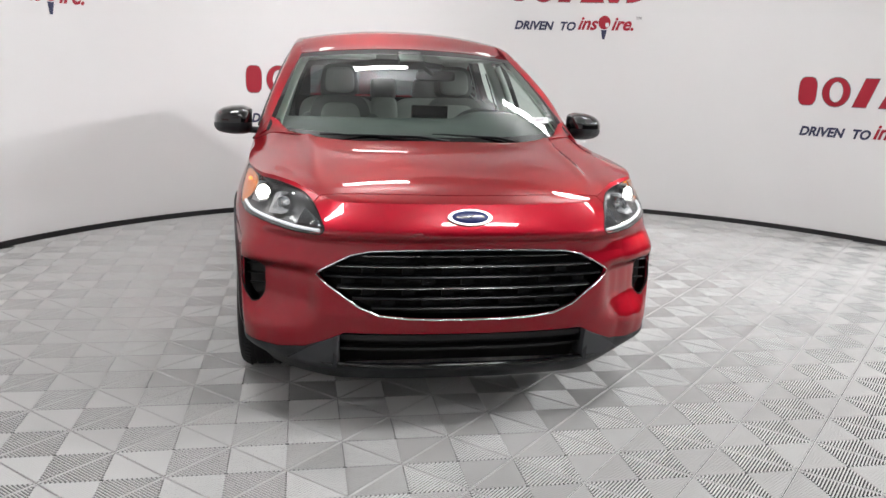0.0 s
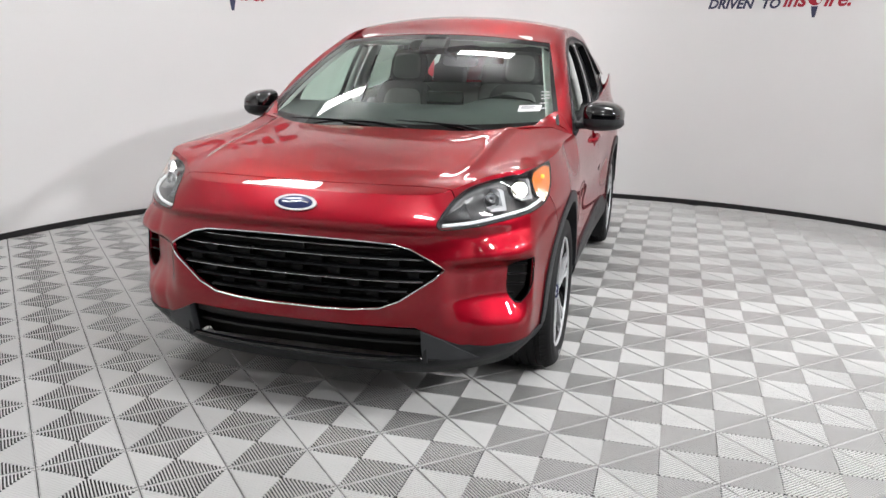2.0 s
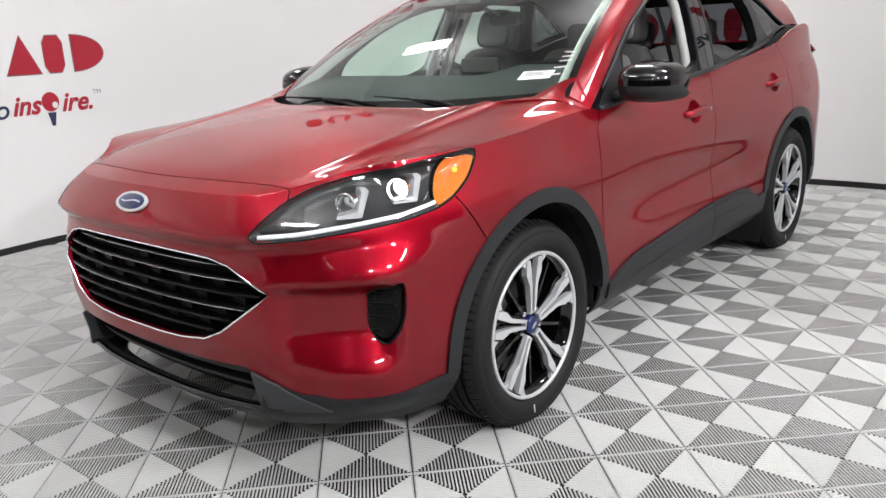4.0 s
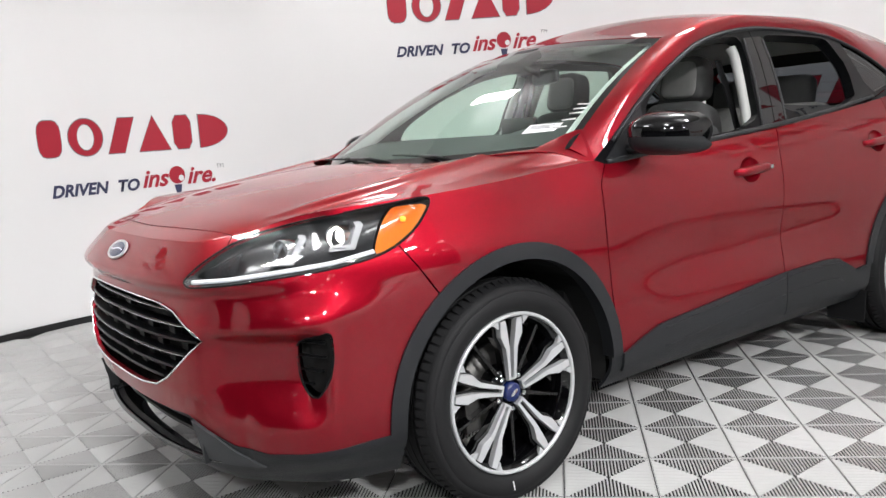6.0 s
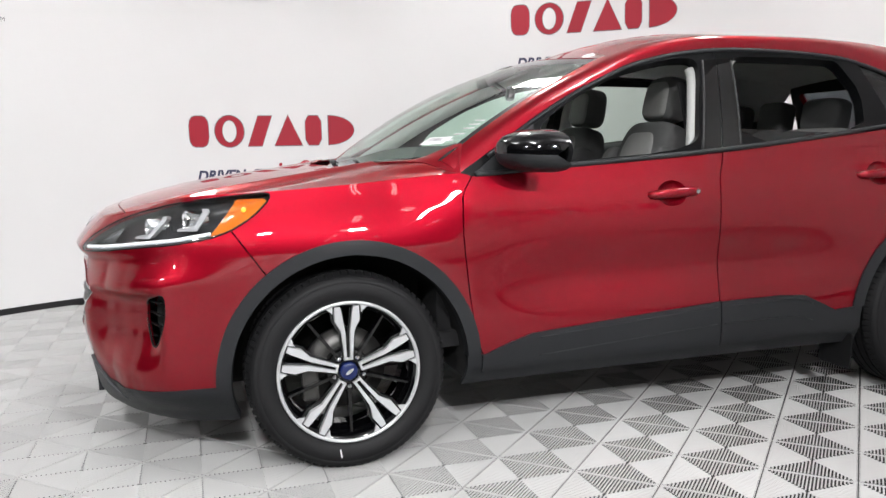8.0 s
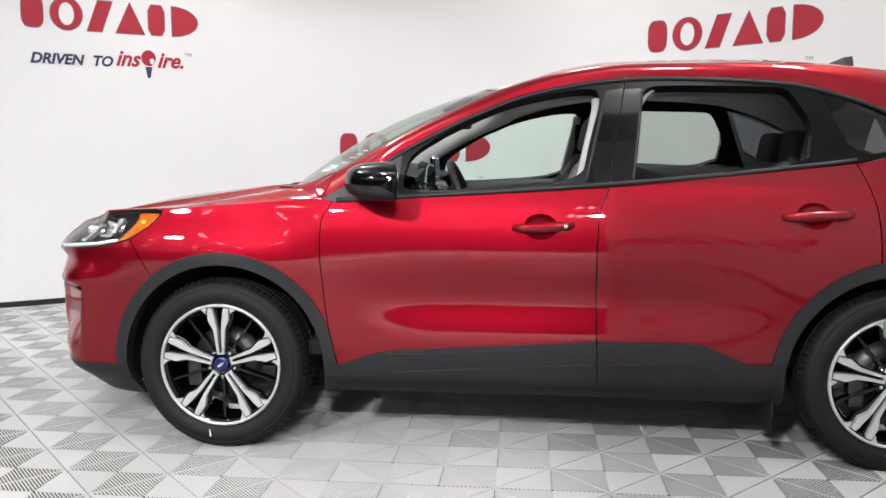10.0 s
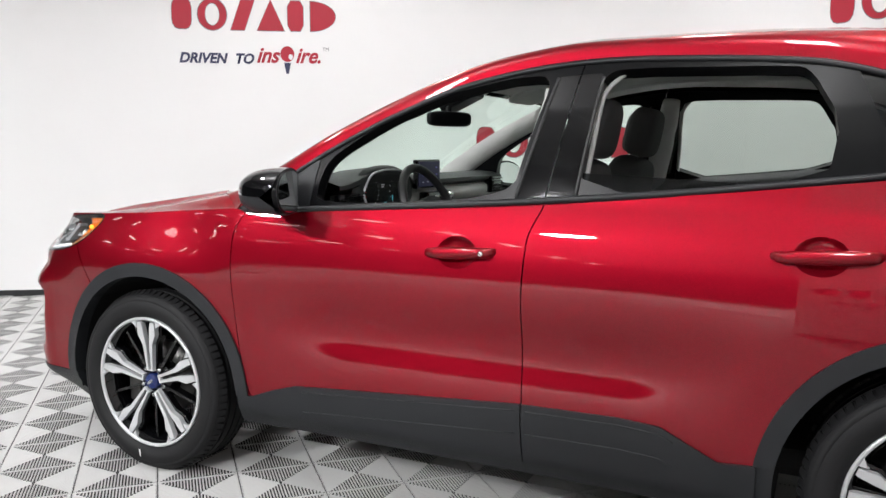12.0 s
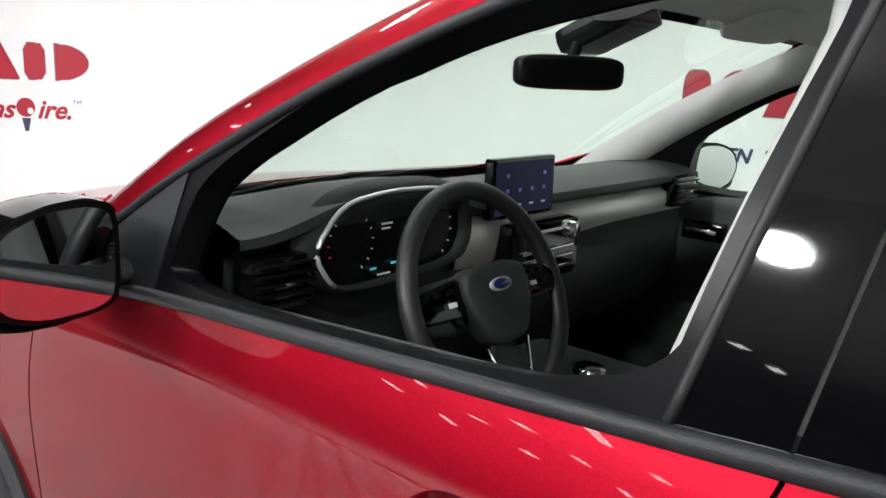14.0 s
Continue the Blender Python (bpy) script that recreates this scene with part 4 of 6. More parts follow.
for i, z in enumerate(ROWS):
    half = grille_span(z)
    bm = bmesh.new()
    pts = bar_points(z, half, 0.012)
    rows_b = []
    for x, y, zz in pts:
        rows_b.append([bm.verts.new((x, y + dy, zz + dz)) for dy, dz in ((0.0, 0.004), (-0.004, 0.0), (0.0, -0.005), (0.035, -0.014), (0.035, 0.006))])
    for a, b in zip(rows_b, rows_b[1:]):
        for k in range(5):
            bm.faces.new((a[k], b[k], b[(k + 1) % 5], a[(k + 1) % 5]))
    hard(part("slat", bm, TRIM_BLACK, grille), 40)
    bm = bmesh.new()
    tube(bm, [(x, y - 0.0035, zz - 0.001) for x, y, zz in pts], 0.0011, 5)
    part("slat_edge", bm, CHROME, grille, "thin bright slat edge") if i in (0, 1, 3) else part("slat_edge", bm, TRIM_BLACK, grille)
    if i < len(ROWS) - 1:
        n = 5
        step_x = 0.155
        for k in range(-n, n + 1):
            x = (k + (0.5 if i % 2 else 0.0)) * step_x
            zc = (z + ROWS[i + 1]) / 2
            if abs(x) > grille_span(zc, 0.05):
                continue
            bm = bmesh.new()
            block(bm, x, front_y(x, zc) + 0.048, zc, 0.050, 0.02, z - ROWS[i + 1], 0.004)
            part("link", bm, TRIM_BLACK, grille, smooth=False)

# lower intake
INTAKE_BLACK = material("intake_black", (0.006, 0.006, 0.0065), 0.6)
intake = tagged(new("lower_intake"), "black lower intake with horizontal bars")
intake.parent = car
# black sheet in place of the shade deep in the intake
c2 = Sheet(centre.p + (0, 0.10, 0), centre.faces)
panel("backing", c2, DARK, intake, lip=0.0)
for z, dy, h in ((0.392, 0.045, 0.022), (0.340, 0.050, 0.010)):
    bm = bmesh.new()
    rows_b = []
    for x in np.linspace(-0.50, 0.50, 30):
        y = front_y(x, z) + dy
        rows_b.append([bm.verts.new((x, y + a, z + b)) for a, b in ((0, h / 2), (0, -h / 2), (0.05, -h / 2), (0.05, h / 2))])
    for a, b in zip(rows_b, rows_b[1:]):
        for k in range(4):
            bm.faces.new((a[k], b[k], b[(k + 1) % 4], a[(k + 1) % 4]))
    part("bar", bm, INTAKE_BLACK, intake, smooth=False)
bm = bmesh.new()
lip_pts = [(x, front_y(x, 0.285) - 0.004, 0.283 + 0.02 * (abs(x) / 0.7) ** 3) for x in np.linspace(-0.70, 0.70, 50)]
tube(bm, lip_pts, 0.011, 8, flat=0.8)
part("splitter", bm, GLOSS_BLACK, car, "gloss black lower lip")
for sx in (1, -1):
    bm = bmesh.new()
    block(bm, sx * 0.515, front_y(0.515, 0.36) + 0.08, 0.355, 0.016, 0.17, 0.15, 0.003)
    part("cheek", bm, CLADDING, intake, smooth=False)

# side vents of the bumper
for sx in (1, -1):
    v = tagged(new("bumper_vent"), "black vertical bumper vent with slats")
    v.parent = car
    s = vent_skin if sx > 0 else vent_skin.mirror()
    # black sheet stands in for the shade inside the vent
    panel("backing", Sheet(s.p - (sx * 0.035, -0.03, 0), s.faces), DARK, v, lip=0.0)
    for z in np.linspace(0.53, 0.65, 4):
        ys = np.linspace(-0.75, -0.58, 60)
        ok = ys[vent_zone(ys, np.full(60, z)) < -0.008]
        if len(ok) < 3:
            continue
        bm = bmesh.new()
        tube(bm, [(sx * (side_x(y, z) - 0.026), y, z) for y in np.linspace(ok[0], ok[-1], 6)], 0.007, 6, flat=0.5)
        part("slat", bm, TRIM_BLACK, v)
    bm = bmesh.new()
    tube(bm, [(sx * (side_x(y, z) - 0.004), y, z) for y, z in VENT], 0.004, 6, True)
    part("rim", bm, TRIM_BLACK, v)

# ---- headlamps ----
def corner_at(d, z, depth=0.0):
    """A point of the front corner, d along the outline from the lamp's inner tip."""
    k = np.interp(d + LAMP_START, run, rows)
    i = int(k)
    f = k - i
    p = [np.array(shell_at(j, np.array(float(z)))) for j in (i, i + 1)]
    n = normal[i] * (1 - f) + normal[i + 1] * f
    q = p[0] * (1 - f) + p[1] * f
    return Vector((q[0] - n[0] * depth, q[1] - n[1] * depth, z)), Vector((n[0], n[1], 0.25)).normalized()


LAMP_DARK = material("lamp_bezel", (0.022, 0.023, 0.025), 0.35, 0.2, coat=0.3)
LAMP_BRIGHT = material("lamp_shroud", (0.36, 0.365, 0.375), 0.42, 0.25, vary=0.05)
LAMP_SILVER = material("lamp_reflector", (0.75, 0.76, 0.78), 0.14, 1.0, vary=0.05)
for sx in (1, -1):
    lamp = tagged(new("headlamp"), "lit headlamp with clear cover and amber corner")
    lamp.parent = car

    def put(name, bm, mat, label="", smooth=True):
        if sx < 0:
            bmesh.ops.scale(bm, vec=(-1, 1, 1), verts=bm.verts)
            bmesh.ops.reverse_faces(bm, faces=bm.faces)
        return part(name, bm, mat, lamp, label, smooth)
    s = lamp_skin if sx > 0 else lamp_skin.mirror()
    cover = panel("cover", s, CLEAR, lamp, "clear polycarbonate cover", lip=0.0, offset=0.001)
    cover.visible_shadow = False
    inner = Sheet(lamp_skin.p.copy(), lamp_skin.faces)
    d0 = along(inner)
    deep = np.clip(np.minimum(-LAMP(d0, inner.z), top_z(inner.y) - inner.z), 0, 1)
    dish = 0.070 * (1 - np.exp(-deep / 0.020))
    k0 = np.clip(np.searchsorted(run, d0 + LAMP_START), 0, len(rows) - 1)
    inner.p[:, :2] -= normal[k0] * dish[:, None]
    amber, inner = inner.cut(np.maximum(np.maximum(0.618 + (inner.z - 0.90) * 0.75 - along(inner), inner.z - 0.992), -deep + 0.005))
    panel("bezel", inner if sx > 0 else inner.mirror(), LAMP_DARK, lamp, "black lamp bezel", lip=0.0)
    front_amber = Sheet(amber.p, amber.faces)
    kk = np.clip(np.searchsorted(run, along(front_amber) + LAMP_START), 0, len(rows) - 1)
    deep = np.clip(np.minimum(-LAMP(along(front_amber), front_amber.z), top_z(front_amber.y) - front_amber.z), 0, 1)
    front_amber.p[:, :2] += normal[kk] * np.minimum(0.022, 0.055 * (1 - np.exp(-deep / 0.020)))[:, None]
    panel("side_reflector", front_amber if sx > 0 else front_amber.mirror(), AMBER, lamp, "amber side reflector", lip=0.0)
    bulb, bn = corner_at(0.712, 0.956, 0.016)
    bm = bmesh.new()
    bmesh.ops.create_uvsphere(bm, u_segments=12, v_segments=8, radius=0.009, matrix=Matrix.Translation(bulb))
    put("side_bulb", bm, AMBER_GLOW, "lit amber bulb")
    # two projectors in short tubes, each with a bright L-shaped shroud
    for d, z, r, lit in ((0.530, 0.922, 0.030, True), (0.345, 0.896, 0.027, False)):
        c, n = corner_at(d, z, 0.062)
        n = Vector((n.x * 0.35, n.y - 0.5, 0.05)).normalized()
        m = Matrix.Translation(c) @ n.to_track_quat("X", "Z").to_matrix().to_4x4()
        bm = bmesh.new()
        lathe(bm, [(0.0001, 0.016), (r * 0.5, 0.014), (r * 0.85, 0.006), (r, -0.006)], 24, m)
        put("projector_lens", bm, LED if lit else CHROME, "lit white projector" if lit else "clear projector lens")
        bm = bmesh.new()
        lathe(bm, [(r, -0.006), (r * 1.02, 0.036), (r * 1.10, 0.040), (r * 1.16, 0.034), (r * 1.2, -0.03)], 24, m)
        put("lens_ring", bm, LAMP_SILVER, "bright lens ring")
        bm = bmesh.new()
        ell = [(-0.060, -0.034), (0.018, -0.034), (0.060, 0.030), (0.050, 0.040), (0.030, 0.040), (0.034, 0.028), (0.008, -0.018), (-0.030, -0.024), (-0.056, -0.026)]
        out = [bm.verts.new(corner_at(d + u, z + w, 0.020 + 0.1 * abs(u))[0]) for u, w in ell]
        deep = [bm.verts.new(corner_at(d + u * 0.9, z + w * 0.9, 0.062)[0]) for u, w in ell]
        for i in range(len(ell)):
            bm.faces.new((out[i - 1], out[i], deep[i], deep[i - 1]))
        bm.faces.new(out)
        bmesh.ops.recalc_face_normals(bm, faces=bm.faces)
        put("shroud", bm, LAMP_BRIGHT, "bright L-shaped shroud", False)
    # inner indicator pocket
    bm = bmesh.new()
    rows_p = []
    for d in np.linspace(0.045, 0.185, 9):
        f = (d - 0.045) / 0.14
        rows_p.append([bm.verts.new(corner_at(d, z, 0.030)[0]) for z in (0.838 + 0.004 * f, 0.846 + 0.05 * f)])
    for a, b in zip(rows_p, rows_p[1:]):
        bm.faces.new((a[0], b[0], b[1], a[1]))
    bmesh.ops.solidify(bm, geom=bm.faces, thickness=0.006)
    put("indicator", bm, LAMP_SILVER, "silver indicator pocket")
    # light strip along the lower edge
    bm = bmesh.new()
    low = [(0.055, 0.8285), (0.17, 0.8335), (0.323, 0.8470), (0.477, 0.8600), (0.60, 0.8790)]
    lx, lz = zip(*low)
    tube(bm, [corner_at(d, float(np.interp(d, lx, lz)), 0.012)[0] for d in np.linspace(0.055, 0.60, 30)], 0.0065, 8)
    put("light_strip", bm, DRL, "white daytime light strip")
    bm = bmesh.new()
    tube(bm, [corner_at(d, z, 0.001)[0] for d, z in LAMP_OUT], 0.0030, 6, True)
    put("seal", bm, TRIM_BLACK, "black lamp seal")

# raised ribs along the door cladding
for sx in (1, -1):
    for drop, r in ((0.020, 0.0022), (0.092, 0.0022)):
        for y0, y1 in ((0.74, 1.54), (1.575, 2.02)):
            bm = bmesh.new()
            ys = [y for y in np.linspace(y0, y1, 24) if float(sill_edge(y)) - drop > 0.325]
            tube(bm, [(sx * (side_x(y, float(sill_edge(y)) - drop) + 0.0105), y, float(sill_edge(y)) - drop) for y in ys], r, 6)
            part("cladding_rib", bm, CLADDING, car)

# ---- badge, mirrors, handles, wipers, fin, label ----
def oval_badge(parent, m, rx, ry):
    """A blue oval in a bright ring, with a plain pale stroke."""
    b = tagged(new("badge"), "dark blue oval badge in chrome ring")
    b.parent = parent
    b.matrix_basis = m
    bm = bmesh.new()
    prism(bm, ellipse(0, 0, rx, ry, 40), 0.006, bevel=0.002)
    part("ring", bm, MACHINED, b, "bright oval ring", smooth=False)
    bm = bmesh.new()
    lathe(bm, [(0.0001, 0.0105), (0.3, 0.0100), (0.6, 0.0088), (0.85, 0.0070), (1.0, 0.0045)], 40, Matrix.Rotation(radians(-90), 4, "Y"))
    bmesh.ops.scale(bm, vec=(rx * 0.9, ry * 0.86, 1), verts=bm.verts)
    part("field", bm, BADGE_BLUE, b, "dark blue oval field")
    bm = bmesh.new()
    tube(bm, [(rx * 0.62 * t, ry * 0.10 * math.sin(t * 3), 0.0095 - 0.003 * t * t) for t in np.linspace(-1, 1, 30)], ry * 0.10, 6)
    part("stroke", bm, CHROME, b, "pale wavy stroke")


oval_badge(car, Matrix.Translation((0, front_y(0, 0.884) - 0.003, 0.884)) @ pose(0, 0, 0, 49, 0, 0), 0.088, 0.036)


def mirror(sx):
    mr = tagged(new("door_mirror"), "gloss black door mirror with black base")
    mr.parent = car
    prof = [(0.905, 0.045, 0.055, 0.0), (0.918, 0.070, 0.068, 0.0), (0.955, 0.085, 0.078, 0.002), (1.01, 0.086, 0.078, 0.0), (1.06, 0.078, 0.070, -0.003), (1.095, 0.058, 0.056, -0.008), (1.112, 0.025, 0.034, -0.012)]
    xs = [p[0] for p in prof]
    for name, lo, hi, mat, label in (("cap", 0.30, 1.0, GLOSS_BLACK, "gloss black mirror cap"), ("lower_shell", -1.0, 0.30, CLADDING, "grained black lower shell")):
        bm = bmesh.new()
        rws = []
        for x in np.linspace(0.905, 1.112, 16):
            ry, rz, dz = (float(np.interp(x, xs, [p[k] for p in prof])) for k in (1, 2, 3))
            ring = []
            for k in range(15):
                # front half of a rounded section, from the glass edge over the top or the bottom
                a = radians(-2 + k / 14 * 94) if hi > 0.9 else radians(-92 + k / 14 * 90)
                c, s_ = math.cos(a), math.sin(a)
                yy = 0.715 - 2.1 * ry * math.copysign(abs(c) ** 0.8, c)
                zz = 1.135 + dz + rz * math.copysign(abs(s_) ** 0.75, s_)
                ring.append(bm.verts.new((sx * x, yy + 0.30 * (x - 0.905), zz)))
            rws.append(ring)
        for a, b in zip(rws, rws[1:]):
            for k in range(14):
                f = (a[k], a[k + 1], b[k + 1], b[k])
                bm.faces.new(f if sx < 0 else f[::-1])
        bm.faces.new(rws[0] if sx > 0 else rws[0][::-1])
        bm.faces.new(rws[-1] if sx < 0 else rws[-1][::-1])
        part(name, bm, mat, mr, label)
    out = rounded([(0.907, 1.07), (0.907, 1.195), (0.945, 1.212), (1.02, 1.212), (1.085, 1.19), (1.112, 1.14), (1.09, 1.085), (1.03, 1.062), (0.945, 1.058)], 2)
    turn = pose(0, 0.758, 0, 0, 0, 0)
    for name, k, depth, mat, label in (("housing_back", 1.0, 0.018, TRIM_BLACK, "satin black housing edge"), ("glass", 0.90, 0.021, MIRROR, "mirror glass")):
        bm = bmesh.new()
        cx, cz = 1.012, 1.135
        pts = [(cx + (x - cx) * k, cz + (z - cz) * k) for x, z in out]
        low = [bm.verts.new((sx * x, 0.712 + 0.30 * (x - 0.905), z)) for x, z in pts]
        top = [bm.verts.new((sx * x, 0.712 + depth + 0.30 * (x - 0.905), z)) for x, z in pts]
        bm.faces.new(low)
        bm.faces.new(top[::-1])
        for i in range(len(pts)):
            bm.faces.new((low[i - 1], low[i], top[i], top[i - 1]))
        bmesh.ops.recalc_face_normals(bm, faces=bm.faces)
        part(name, bm, mat, mr, label, smooth=False)
    bm = bmesh.new()
    tube(bm, [(sx * 0.842, 0.655, 1.085), (sx * 0.88, 0.655, 1.085), (sx * 0.96, 0.66, 1.09)], [0.042, 0.034, 0.03], 12, flat=0.55)
    part("stalk", bm, CLADDING, mr, "grained black stalk")
    bm = bmesh.new()
    sail = [(0.50, 1.058), (0.745, 1.075), (0.765, 1.24), (0.74, 1.235)]
    low = [bm.verts.new((sx * (glass_x(y, z) + 0.004), y, z)) for y, z in sail]
    top = [bm.verts.new((sx * (glass_x(y, z) - 0.03), y, z)) for y, z in sail]
    for i in range(4):
        bm.faces.new((low[i - 1], low[i], top[i], top[i - 1]))
    bm.faces.new(low)
    bm.faces.new(top[::-1])
    bmesh.ops.recalc_face_normals(bm, faces=bm.faces)
    part("corner_cover", bm, CLADDING, mr, "grained black corner cover", smooth=False)


def handle(sx, y0, y1, z, lock):
    h = tagged(new("door_handle"), "red pull handle in a scooped recess")
    h.parent = car
    yc, zc = (y0 + y1) / 2, z
    x = side_x(yc, z)
    bm = bmesh.new()
    pts, rad = [], []
    for t in np.linspace(0, 1, 18):
        y = y0 + (y1 - y0) * t
        lift = 0.034 * min(1, 7 * t, 7 * (1 - t)) ** 0.6
        pts.append((sx * (side_x(y, z) + lift - 0.012), y, z + 0.012 * t))
        rad.append(0.010 + 0.0095 * math.sin(math.pi * min(1, max(0, t * 0.9 + 0.05))) ** 0.5)
    tube(bm, pts, rad, 12)
    for v in bm.verts:
        v.co.x = sx * (side_x(v.co.y, z) + (sx * v.co.x - side_x(v.co.y, z)) * 0.8)
    part("grip", bm, PAINT, h, "red grip bar")
    bm = bmesh.new()
    sy, sz = SCOOPS[0] if y0 < 2 else SCOOPS[1]
    rings = []
    for k, depth in ((1.03, -0.001), (0.97, 0.001), (0.86, 0.007), (0.66, 0.013), (0.4, 0.016), (0.15, 0.017)):
        rings.append([bm.verts.new((sx * (side_x(a, b) - depth), a, b)) for a, b in ellipse(sy, sz, 0.066 * k, 0.050 * k, 36)])
    for ra, rb in zip(rings, rings[1:]):
        for i in range(36):
            bm.faces.new((ra[i - 1], ra[i], rb[i], rb[i - 1]))
    bm.faces.new(rings[-1])
    bmesh.ops.recalc_face_normals(bm, faces=bm.faces)
    part("recess", bm, PAINT, h, "red finger recess")
    if lock:
        bm = bmesh.new()
        lathe(bm, [(0.0001, 0.004), (0.008, 0.003), (0.009, 0.0)], 16, Matrix.Translation((sx * (side_x(y1 - 0.03, z) + 0.034), y1 - 0.028, z + 0.010)) @ (Matrix() if sx > 0 else pose(0, 0, 0, 0, 0, 180)))
        part("lock", bm, CHROME, h, "chrome key lock")


PILLAR_LIT_EDGE = material("lit_edge_grey", (0.018, 0.018, 0.019), 0.5)
for sx in (1, -1):
    mirror(sx)
    handle(sx, 1.225, 1.455, 0.950, sx > 0)
    handle(sx, 2.255, 2.505, 1.000, False)
    # belt strip under the windows
    bm = bmesh.new()
    tube(bm, [(sx * (glass_x(y, float(top_z(y)) + 0.008) + 0.004), y, float(top_z(y)) + 0.008) for y in np.linspace(0.50, 2.55, 60)], 0.011, 8)
    part("belt_strip", bm, CLADDING, car, "grained black belt strip")
    bm = bmesh.new()
    tube(bm, [(sx * (glass_x(y, float(rail_z(y)) - 0.012) + 0.002), y, float(rail_z(y)) - 0.012) for y in np.linspace(0.56, 2.9, 80)], 0.008, 8)
    part("rail_strip", bm, CLADDING, car, "grained black upper window strip")
    # grey tubes put the light on the pillar covers' edges into colour
    for y_low, lean in ((1.505, 0.10), (1.692, 0.05)):
        bm = bmesh.new()
        pts = []
        for z in np.linspace(1.125, 1.50, 14):
            y = y_low + lean * (z - 1.12) / 0.43
            pts.append((sx * (float(glass_x(y, z)) + 0.002), y, z))
        tube(bm, pts, 0.0055, 8)
        part("pillar_seal", bm, PILLAR_LIT_EDGE, car, "grey strip as the lit edge of the pillar cover")

for wx, tip, base in ((0.0, (-0.55, 0.19, 1.098), (0.10, 0.12, 1.083)), (1, (0.02, 0.19, 1.108), (0.47, 0.17, 1.078))):
    w = tagged(new("wiper"), "black windscreen wiper lying on the cowl")
    w.parent = car
    a, b = Vector(base), Vector(tip)
    bm = bmesh.new()
    tube(bm, [a, a.lerp(b, 0.25) + Vector((0, -0.01, 0.018)), a.lerp(b, 0.55) + Vector((0, 0, 0.014))], [0.011, 0.008, 0.006], 8)
    part("arm", bm, TRIM_BLACK, w)
    bm = bmesh.new()
    tube(bm, [a.lerp(b, 0.12) + Vector((0, 0.02, 0.008)), a.lerp(b, 0.55) + Vector((0, 0.01, 0.014)), b + Vector((0, 0, 0.008))], [0.004, 0.007, 0.003], 6)
    part("blade", bm, TRIM_BLACK, w)

bm = bmesh.new()
fz = 1.648
prof = [(2.62, 0.0, 0.012), (2.70, 0.030, 0.018), (2.78, 0.062, 0.020), (2.815, 0.066, 0.012), (2.83, 0.0, 0.016)]
rws = []
for y, h, w in prof:
    rws.append([bm.verts.new(q) for q in ((-w - 0.012, y, fz - 0.01), (-w * 0.3, y, fz + h), (w * 0.3, y, fz + h), (w + 0.012, y, fz - 0.01))])
for a, b in zip(rws, rws[1:]):
    for k in range(3):
        bm.faces.new((a[k], b[k], b[k + 1], a[k + 1]))
bmesh.ops.recalc_face_normals(bm, faces=bm.faces)
part("roof_aerial", bm, material("matt_fin", (0.03, 0.03, 0.032), 0.5), car, "dark shark-fin roof aerial", smooth=False)


def on_screen(x, t, lift=0.002):
    """A point on the windscreen at that x, t up the glass."""
    xi = x / (0.825 + (0.635 - 0.825) * t)
    p = Vector([float(q) for q in screen_fn(np.array(xi), np.array(t))])
    q = Vector([float(q) for q in screen_fn(np.array(xi), np.array(t + 0.02))])
    r = Vector([float(q) for q in screen_fn(np.array(xi + 0.02), np.array(t))])
    n = (r - p).cross(q - p).normalized()
    n = n if n.z > 0 else -n
    return p + n * lift


sticker = tagged(new("windscreen_label"), "small white paper label with grey print", "label")
bm = bmesh.new()
grid_v = [[bm.verts.new(on_screen(0.61 + 0.105 * i / 6, 0.143 + 0.055 * j / 3)) for j in range(4)] for i in range(7)]
for i in range(6):
    for j in range(3):
        bm.faces.new((grid_v[i][j], grid_v[i + 1][j], grid_v[i + 1][j + 1], grid_v[i][j + 1]))
bmesh.ops.recalc_face_normals(bm, faces=bm.faces)
part("paper", bm, WHITE_PAPER, sticker, smooth=False)
for row, w in ((0.183, 0.075), (0.175, 0.06), (0.166, 0.07)):
    bm = bmesh.new()
    q = [bm.verts.new(on_screen(x, t, 0.0035)) for x, t in ((0.622, row), (0.622 + w, row), (0.622 + w, row + 0.004), (0.622, row + 0.004))]
    bm.faces.new(q)
    part("print_bar", bm, GREY_PRINT, sticker, smooth=False)
sticker.location = (CAR_X, 0, 0)
marks = tagged(new("paint_marks"), "short white hand-painted strokes on the windscreen", "marking")
marks.location = (CAR_X, 0, 0)
for i, (x, t) in enumerate(((0.735, 0.165), (0.738, 0.215), (0.737, 0.262), (0.733, 0.295), (0.728, 0.325))):
    bm = bmesh.new()
    tube(bm, [on_screen(x + 0.004, t + 0.002, 0.003), on_screen(x - 0.036, t - 0.002 + 0.006 * (i == 4), 0.003)], 0.0028, 5)
    part("stroke", bm, WHITE_PAPER, marks)
